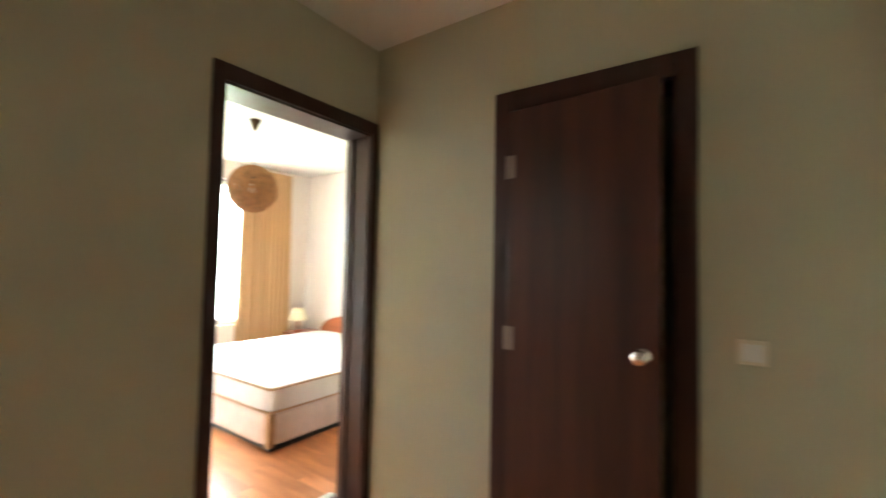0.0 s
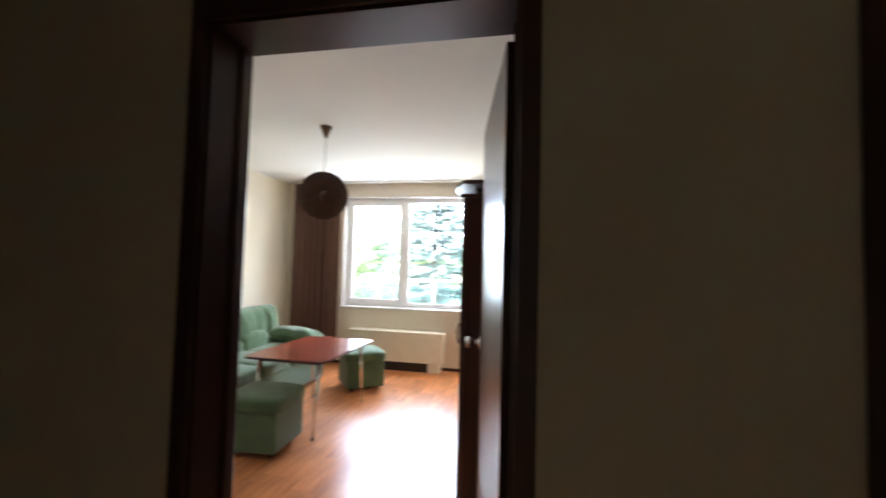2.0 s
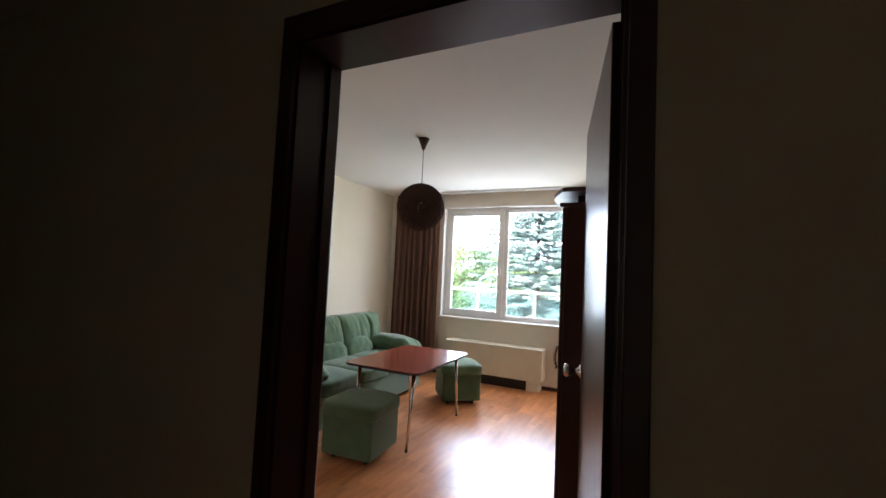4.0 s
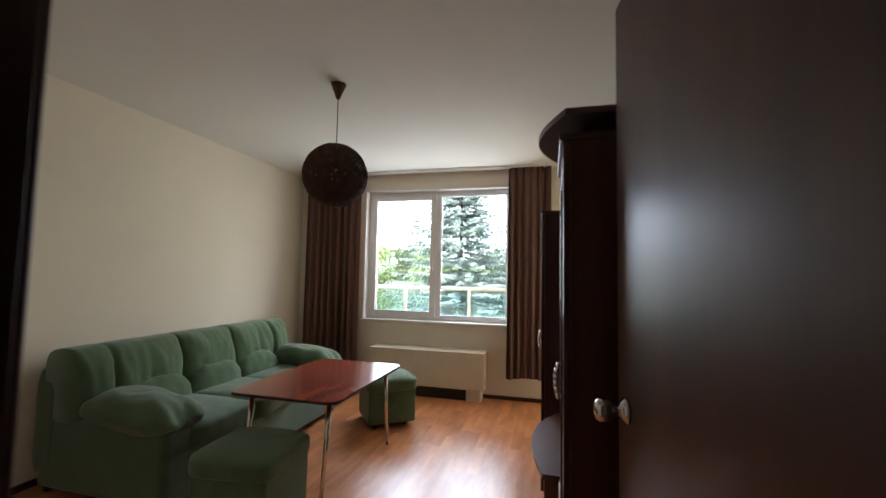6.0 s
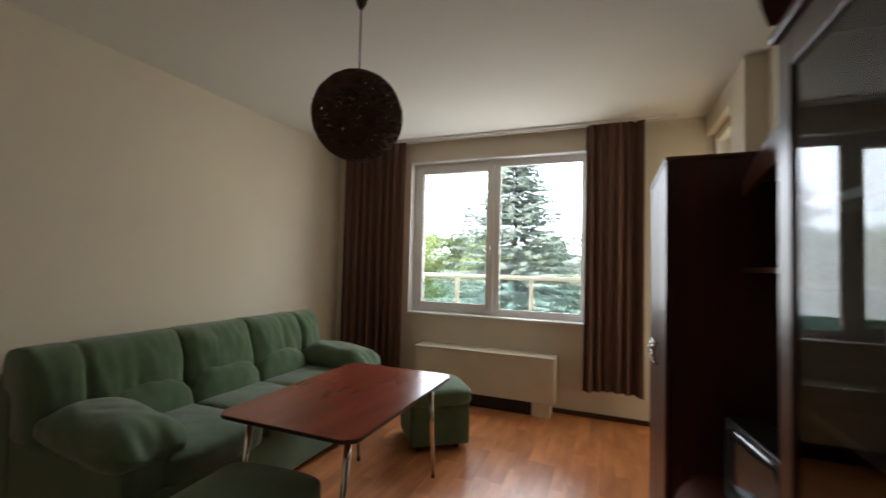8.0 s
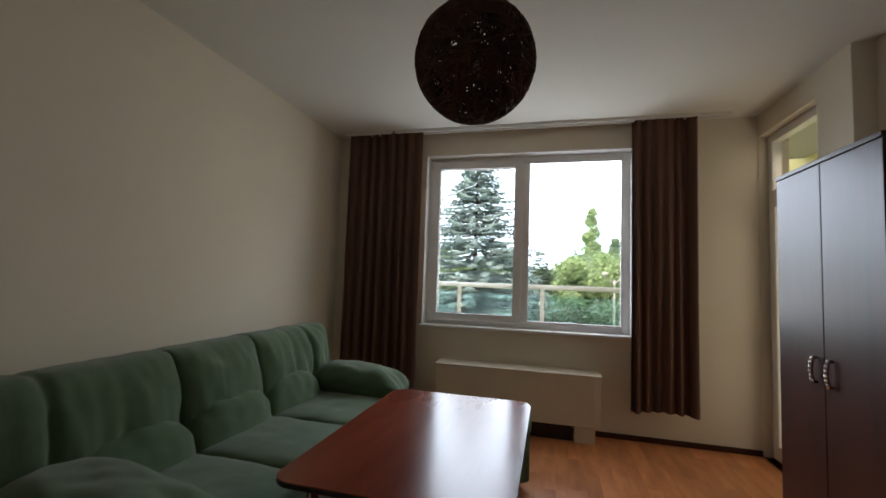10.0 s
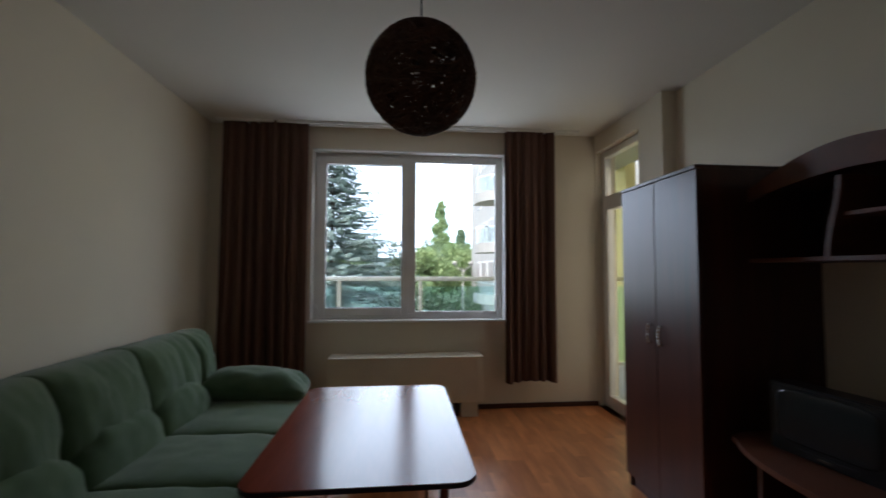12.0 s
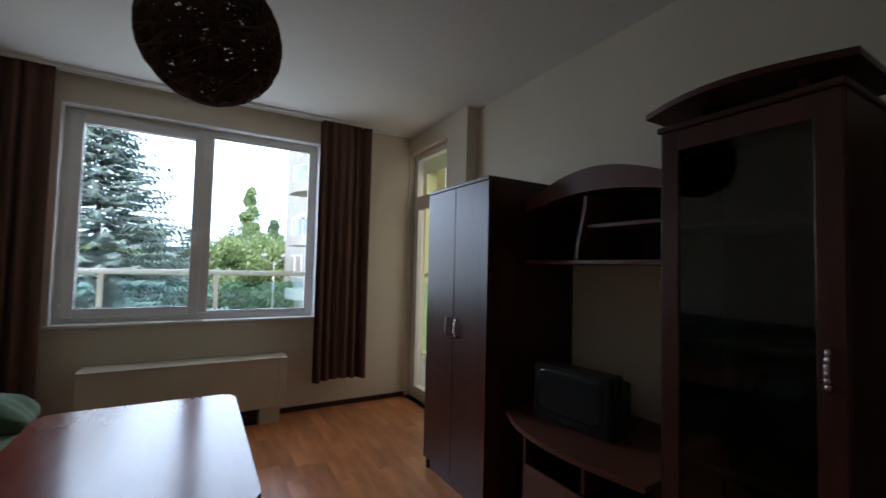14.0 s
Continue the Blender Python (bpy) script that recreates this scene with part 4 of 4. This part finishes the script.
b.faces.new(rows[0][::-1])
b.faces.new(rows[-1])
part("headboard", b, M_HEAD, ob, "orange-brown arched wooden headboard")

ob = thing("nightstand", (4.1, 4.60, 0), "small orange-brown wooden nightstand beside the bed", "nightstand")
part("body", boxed(3.92, 4.29, 4.42, 4.72, FZ + 0.03, 0.37, 0.004), M_HEAD, ob)
part("top", boxed(3.90, 4.30, 4.40, 4.73, 0.37, 0.39, 0.004), M_HEAD, ob)
part("plinth", boxed(3.94, 4.28, 4.44, 4.70, FZ, FZ + 0.03), M_BLACK, ob)
part("drawer", boxed(3.912, 3.922, 4.44, 4.70, 0.20, 0.35, 0.003), M_HEAD, ob)
ob = thing("table_lamp", (4.02, 4.58, 0.39), "small table lamp with cream cone shade", "lamp")
part("stand", lathe(bmesh.new(), [(0.055, 0.0), (0.055, 0.012), (0.015, 0.02), (0.012, 0.10), (0.018, 0.13), (0.010, 0.20)], (4.02, 4.58, 0.39)), M_HEAD, ob, smooth=True)
part("shade", lathe(bmesh.new(), [(0.125, 0.155), (0.124, 0.158), (0.065, 0.31), (0.06, 0.31)], (4.02, 4.58, 0.39)), M_SHADE, ob, "cream cone lampshade", smooth=True)
ob = thing("door_stop", (2.19, 1.72, 0), "small white plastic door wedge on the floor", "door stop")
part("wedge", boxed(2.10, 2.21, 1.70, 1.75, FZ, FZ + 0.03, 0.006), M_PVC, ob)


# ---- balcony and outdoors ----
structure("balcony_floor", boxed(-3.2, 2.0, YN + 0.25, 7.62, -0.22, -0.04), M_STONE, "grey tiled balcony floor", "balcony")
structure("balcony_floor_side", boxed(XE2 + 0.2, 2.0, 5.06, YN + 0.25, -0.22, -0.04), M_STONE, "grey tiled balcony floor", "balcony")
b = boxed(2.0, 2.15, 5.06, 7.75, -0.3, 2.35)
box(b, 2.0, 2.15, 7.75, 12.0, -0.3, 3.4)
structure("wall_balcony", b, M_YELLOW, "yellow rendered balcony side wall")
# Out-of-view slab, added so the yellow side wall stays dim.
structure("balcony_shade_slab", boxed(XE2 + 0.2, 2.0, 5.06, 8.0, 2.70, 2.9), M_RENDER, "unseen concrete slab added to shade the yellow balcony wall", "balcony")
# Unseen block above the rooms, added to keep sun off the balcony.
structure("sun_blocker", boxed(-5.0, 4.6, -4.0, 6.33, H + 0.16, 9.0), M_RENDER, "unseen rendered block over the rooms that shades the balcony", "building")
ob = thing("balcony_railing", (-0.6, 7.45, -0.04), "glass balcony railing with cream handrail", "railing")
part("handrail", tube(bmesh.new(), (-3.2, 7.45, 1.115), (1.998, 7.45, 1.115), 0.028), M_RAIL, ob, smooth=True)
for k in range(6):
    x = -2.87 + k * 0.99
    p = part("post", boxed(x - 0.022, x + 0.022, 7.43, 7.47, -0.04, 1.10, 0.005), M_RAIL, ob)
    if k < 5:
        g = part("glass_panel", boxed(x + 0.05, x + 0.94, 7.446, 7.454, 0.06, 1.02), M_GLASSB, ob, "clear bluish glass panel")
        g.visible_shadow = False
part("bottom_rail", boxed(-3.2, 1.998, 7.435, 7.465, 0.0, 0.04, 0.004), M_RAIL, ob)

G = -3.3
b = bmesh.new()
bmesh.ops.create_grid(b, x_segments=8, y_segments=8, size=1100, matrix=Matrix.Translation((0, 0, G)))
structure("ground", b, M_GRASS, "green lawn and gardens reaching into the distance", "ground")
structure("path", boxed(-40, 40, 37, 42, G, G + 0.05), M_ASPH, "pale paved path beyond the lawn", "path")
b = bmesh.new()
prev = None
for k in range(61):
    a = radians(-60 + 2 * k)
    h = 17 + 12 * noise.noise(Vector((k * 0.17, 3, 0))) + 5 * noise.noise(Vector((k * 0.6, 9, 0)))
    lo_v, hi_v = b.verts.new((500 * math.sin(a), 500 * math.cos(a), G - 1)), b.verts.new((560 * math.sin(a), 560 * math.cos(a), G + max(h, 5)))
    if prev:
        b.faces.new((prev[0], lo_v, hi_v, prev[1]))
    prev = (lo_v, hi_v)
structure("backdrop_hills", b, M_HILL, "hazy wooded hills on the horizon", "hills")
b = bmesh.new()
prev = None
for k in range(81):
    a = radians(-180 + 4.5 * k)
    ring = [b.verts.new((r_ * math.sin(a), r_ * math.cos(a), z_)) for r_, z_ in ((1150, -60), (1150, 200), (1050, 500), (860, 740))]
    if prev:
        for j in range(3):
            b.faces.new((prev[j], ring[j], ring[j + 1], prev[j + 1]))
    prev = ring
structure("backdrop_sky", b, M_HAZE, "bright white hazy sky", "sky")


def raw(name, verts, faces, material, parent):
    me = bpy.data.meshes.new(name)
    me.from_pydata(verts, [], faces)
    me.materials.append(material)
    ob = new(name, me)
    ob.parent, ob.matrix_parent_inverse = parent, world_of(parent).inverted()
    return ob


def spruce(place, height, radius, material, label, seed, levels=34, density=1.0, taper=0.85):
    """A conifer: whorls of drooping boughs, each feathered with many small sprays."""
    rng = random.Random(seed)
    x0, y0 = place
    ob = thing("spruce_tree", (x0, y0, G), label, "tree")
    part("trunk", tube(bmesh.new(), (x0, y0, G), (x0, y0, G + height * 0.97), height * 0.018, 0.02, 10), M_BARK, ob)
    V, F = [], []
    for i in range(levels):
        h = (i + rng.uniform(-0.3, 0.3)) / levels
        z = G + height * (0.06 + 0.92 * h)
        reach = radius * (1 - h) ** taper * rng.uniform(0.8, 1.12) + 0.15
        n = int((7 + 6 * (1 - h)) * density)
        a0 = rng.uniform(0, 6.3)
        for k in range(n):
            a = a0 + 2 * math.pi * k / n + rng.uniform(-0.25, 0.25)
            L = reach * rng.uniform(0.6, 1.2)
            d, s = Vector((math.cos(a), math.sin(a), 0)), Vector((-math.sin(a), math.cos(a), 0))
            steps = max(4, int(L / 0.20))
            for j in range(steps):
                u = (j + 0.5) / steps
                if u < 0.15:
                    continue
                p = Vector((x0, y0, z)) + d * (L * u) + Vector((0, 0, -0.30 * L * u + 0.22 * L * u * u))
                for side in (-1, 1, 0):
                    if rng.random() < 0.10:
                        continue
                    w = (0.22 + 0.34 * (1 - u)) * rng.uniform(0.7, 1.3) * min(1, L / 1.2)
                    tip = p + (d * 0.6 + s * side) * w + Vector((0, 0, rng.uniform(-0.16, 0.06) - (0.10 if side else 0.05)))
                    base = (s if side == 0 else d) * (0.075 * rng.uniform(0.8, 1.4))
                    up = Vector((0, 0, 0.05))
                    m = len(V)
                    V.extend((p - base, p + base, tip, p + up))
                    F.extend(((m, m + 1, m + 2), (m, m + 2, m + 3), (m + 1, m + 3, m + 2)))
    raw("crown", V, F, material, ob)
    return ob


def leafy(name, place, height, rx, material, label, seed, slim=False, leaves=2600, leaf_size=0.20, stem=0.25):
    """A broadleaf tree or bush: trunk, limbs, and clumps of small leaves with gaps."""
    rng = random.Random(seed)
    x0, y0 = place
    ob = thing(name, (x0, y0, G), label, "bush" if name == "bush" else "tree")
    top = G + height
    b = tube(bmesh.new(), (x0, y0, G), (x0, y0, G + height * (0.8 if slim else 0.55)), height * 0.022, height * 0.008, 8)
    clumps = []
    for k in range(60 if slim else 34):
        if slim:
            u = rng.random()
            c = Vector((x0 + rng.uniform(-1, 1) * rx * 0.55 * math.sin(math.pi * (0.12 + 0.88 * u)) , y0 + rng.uniform(-1, 1) * rx * 0.55, G + height * (0.12 + 0.85 * u)))
            r = rx * 0.55 * (1.1 - 0.75 * u)
        else:
            a, u = rng.uniform(0, 6.3), rng.random()
            rr = rx * math.sqrt(rng.random()) * 0.75
            zc = G + height * (stem + (0.92 - stem) * u)
            shrink = math.sqrt(max(0.1, 1 - ((u - 0.35) / 0.75) ** 2))
            c = Vector((x0 + rr * shrink * math.cos(a), y0 + rr * shrink * math.sin(a), zc))
            r = rx * rng.uniform(0.22, 0.40)
        clumps.append((c, r))
        if k % 3 == 0:
            tube(b, (x0, y0, G + height * 0.25), c, height * 0.007, 0.01, 6)
    part("trunk", b, M_BARK, ob)
    V, F = [], []
    for _ in range(leaves):
        c, r = clumps[rng.randrange(len(clumps))]
        d = Vector((rng.gauss(0, 1), rng.gauss(0, 1), rng.gauss(0, 0.85))).normalized()
        p = c + d * r * rng.uniform(0.45, 1.3)
        if p.z < G + 0.05:
            continue
        nrm = (d + Vector((rng.gauss(0, 0.6), rng.gauss(0, 0.6), rng.gauss(0, 0.6)))).normalized()
        u = nrm.orthogonal().normalized() * leaf_size * rng.uniform(0.6, 1.3)
        w = nrm.cross(u) * 0.65
        m = len(V)
        V.extend((p - u, p + w + nrm * 0.03, p + u, p - w))
        F.append((m, m + 1, m + 2, m + 3))
    raw("crown", V, F, material, ob)
    return ob


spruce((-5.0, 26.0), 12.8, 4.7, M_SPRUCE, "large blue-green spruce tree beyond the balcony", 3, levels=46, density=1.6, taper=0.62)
spruce((-1.9, 44.0), 7.7, 2.6, M_PINE, "dark green conifer among the garden trees", 5, levels=26)
spruce((2.3, 60.0), 9.6, 2.2, M_PINE, "dark green conifer among the garden trees", 6, levels=26)
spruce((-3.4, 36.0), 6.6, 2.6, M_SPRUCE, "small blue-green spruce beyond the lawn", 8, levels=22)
spruce((-12.5, 40.0), 10.5, 3.2, M_PINE, "dark green conifer among the garden trees", 9, levels=26)
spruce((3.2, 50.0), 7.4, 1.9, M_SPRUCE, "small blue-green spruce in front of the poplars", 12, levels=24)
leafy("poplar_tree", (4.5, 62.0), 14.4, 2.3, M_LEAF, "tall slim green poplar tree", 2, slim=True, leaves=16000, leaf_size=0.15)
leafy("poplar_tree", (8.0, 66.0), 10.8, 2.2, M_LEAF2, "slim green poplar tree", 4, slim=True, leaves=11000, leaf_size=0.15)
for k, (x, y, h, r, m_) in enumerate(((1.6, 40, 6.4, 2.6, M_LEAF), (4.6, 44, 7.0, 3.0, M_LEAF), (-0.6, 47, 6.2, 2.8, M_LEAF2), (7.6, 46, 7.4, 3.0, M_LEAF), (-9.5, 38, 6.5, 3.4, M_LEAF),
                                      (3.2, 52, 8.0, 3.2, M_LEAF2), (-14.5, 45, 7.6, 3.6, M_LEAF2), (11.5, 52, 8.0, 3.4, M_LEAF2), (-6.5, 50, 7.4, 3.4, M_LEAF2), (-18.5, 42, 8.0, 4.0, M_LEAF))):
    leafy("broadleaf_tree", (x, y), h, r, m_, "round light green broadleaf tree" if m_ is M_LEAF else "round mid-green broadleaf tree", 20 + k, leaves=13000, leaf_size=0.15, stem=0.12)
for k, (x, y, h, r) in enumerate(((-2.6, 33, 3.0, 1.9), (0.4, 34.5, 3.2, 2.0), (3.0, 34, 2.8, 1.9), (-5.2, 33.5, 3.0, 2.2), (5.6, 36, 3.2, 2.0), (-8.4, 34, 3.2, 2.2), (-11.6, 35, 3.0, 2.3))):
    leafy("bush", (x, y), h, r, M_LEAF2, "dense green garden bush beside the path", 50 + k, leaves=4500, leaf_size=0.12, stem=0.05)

ob = thing("garden_fence", (0, 43, G), "low fence of white posts along the path", "fence")
for k in range(26):
    part("post", boxed(-12.6 + k, -12.45 + k, 43.0, 43.12, G, G + 0.95, 0.01), M_RENDER, ob)
part("fence_rail", boxed(-12.6, 12.6, 43.03, 43.08, G + 0.55, G + 0.65), M_RENDER, ob)
ob = thing("street_lamp", (3.15, 31, G), "slim pale street lamp with two round heads", "street lamp")
part("pole", tube(bmesh.new(), (3.15, 31, G), (3.15, 31, 1.4), 0.06, 0.04), M_RENDER, ob, smooth=True)
for s in (-1, 1):
    a = part("arm", tube(bmesh.new(), (3.15, 31, 1.1), (3.15 + s * 0.58, 31, 1.6), 0.03), M_RENDER, ob)
    part("globe", lathe(bmesh.new(), [(0.04, -0.16), (0.13, -0.10), (0.17, 0.0), (0.13, 0.11), (0.03, 0.16)], (3.15 + s * 0.58, 31, 1.72), 16), M_RENDER, a, "white globe head", smooth=True)

# neighbouring apartment house with rounded balconies
ob = thing("apartment_building", (9, 31, G), "white apartment building with rounded glass-fronted balconies", "building")
part("wall", boxed(5.3, 16, 27.0, 40.0, G, 15.0), M_RENDER, ob)
part("roof", boxed(5.0, 16.3, 26.7, 40.3, 15.0, 15.35), M_RENDER, ob)


def bow_slab(b, cx, cy, rx, ry, z0, z1, x1, y1, inner=None):
    pts = [(cx + rx * math.cos(radians(a)), cy + ry * math.sin(radians(a))) for a in range(180, 271, 6)] + [(x1, cy - ry)]
    if inner is None:
        pts += [(x1, y1), (cx - rx, y1)]
        lo = [b.verts.new((x, y, z0)) for x, y in pts]
        hi = [b.verts.new((x, y, z1)) for x, y in pts]
        b.faces.new(hi)
        b.faces.new(lo)
        for k in range(len(pts)):
            j = (k + 1) % len(pts)
            b.faces.new((lo[k], lo[j], hi[j], hi[k]))
    else:
        lo = [b.verts.new((x, y, z0)) for x, y in pts]
        hi = [b.verts.new((x, y, z1)) for x, y in pts]
        for k in range(len(pts) - 1):
            b.faces.new((lo[k], lo[k + 1], hi[k + 1], hi[k]))
    return b


for z in (-0.28, 2.72, 5.72, 8.72, 11.72):
    bal = part("balcony", bow_slab(bmesh.new(), 5.25, 27.0, 1.9, 1.9, z - 0.45, z + 0.12, 10.0, 28.0), M_RENDER, ob)
    gl = part("balustrade", bow_slab(bmesh.new(), 5.25, 27.0, 1.85, 1.85, z + 0.12, z + 1.0, 10.0, 28.0, inner=True), M_GLASSB, bal, "bluish glass balustrade")
    part("handrail", bow_slab(bmesh.new(), 5.25, 27.0, 1.87, 1.87, z + 1.0, z + 1.07, 10.0, 28.0, inner=True), M_STEEL, bal)
    for k, x in enumerate((5.55, 7.6)):
        w = part("window", boxed(x, x + 1.5, 26.94, 27.02, z + 0.25, z + 2.25, 0.02), M_PVC, ob)
        part("window_pane", boxed(x + 0.1, x + 1.4, 26.92, 26.95, z + 0.35, z + 2.15), M_HWIN, w)
    for k, y in enumerate((28.0, 30.5, 33.0, 35.5)):
        w = part("window", boxed(5.24, 5.32, y, y + 1.5, z + 0.5, z + 2.2, 0.02), M_PVC, ob)
        part("window_pane", boxed(5.22, 5.25, y + 0.1, y + 1.4, z + 0.6, z + 2.1), M_HWIN, w)

# ---- floors, laid strip by strip ----
def strip_floor(name, x0, x1, y0, y1, label, hidden_x=None, w=0.09, L=0.45, seed=1):
    rng = random.Random(seed)
    ob = structure(name, boxed(x0, x1, y0, y1, FZ - 0.03, FZ - 0.006), M_FRAME, label, "floor")
    made = {}
    joined = bmesh.new()
    cols = int(math.ceil((x1 - x0) / w))
    for i in range(cols):
        a, c = x0 + i * w, min(x0 + (i + 1) * w, x1)
        y = y0 - rng.uniform(0, L)
        while y < y1:
            s, e = max(y, y0), min(y + L, y1)
            y += L
            if e - s < 0.02:
                continue
            if hidden_x and c < hidden_x:
                box(joined, a + 0.0003, c - 0.0003, s + 0.0004, e - 0.0004, FZ - 0.006, FZ)
                continue
            key = (round(c - a, 4), round(e - s, 3))
            if key not in made:
                made[key] = mesh_of(box(bmesh.new(), -key[0] / 2 + 0.0001, key[0] / 2 - 0.0001, -key[1] / 2 + 0.0001, key[1] / 2 - 0.0001, -0.006, 0.0), M_FLOOR)
            p = new("plank", made[key])
            p.parent = ob
            p.location = ((a + c) / 2, (s + e) / 2, FZ)
    if joined.verts:
        p = part("plank_rest", joined, M_FLOOR, ob)
        p["kind"] = "stuff"
    return ob


strip_floor("floor", XW, XE, S1, YN, "warm orange-brown strip laminate floor", hidden_x=-1.9, seed=2)
strip_floor("floor_bedroom", 1.0, 4.32, S1, 4.85, "warm orange-brown strip laminate floor in the bedroom", hidden_x=None, w=0.11, L=0.7, seed=3)
structure("floor_hall", boxed(HX0, HX1 + 0.6, HY0, S1, FZ - 0.03, FZ - 0.001), M_FLOOR, "warm orange-brown laminate hall floor", "floor")
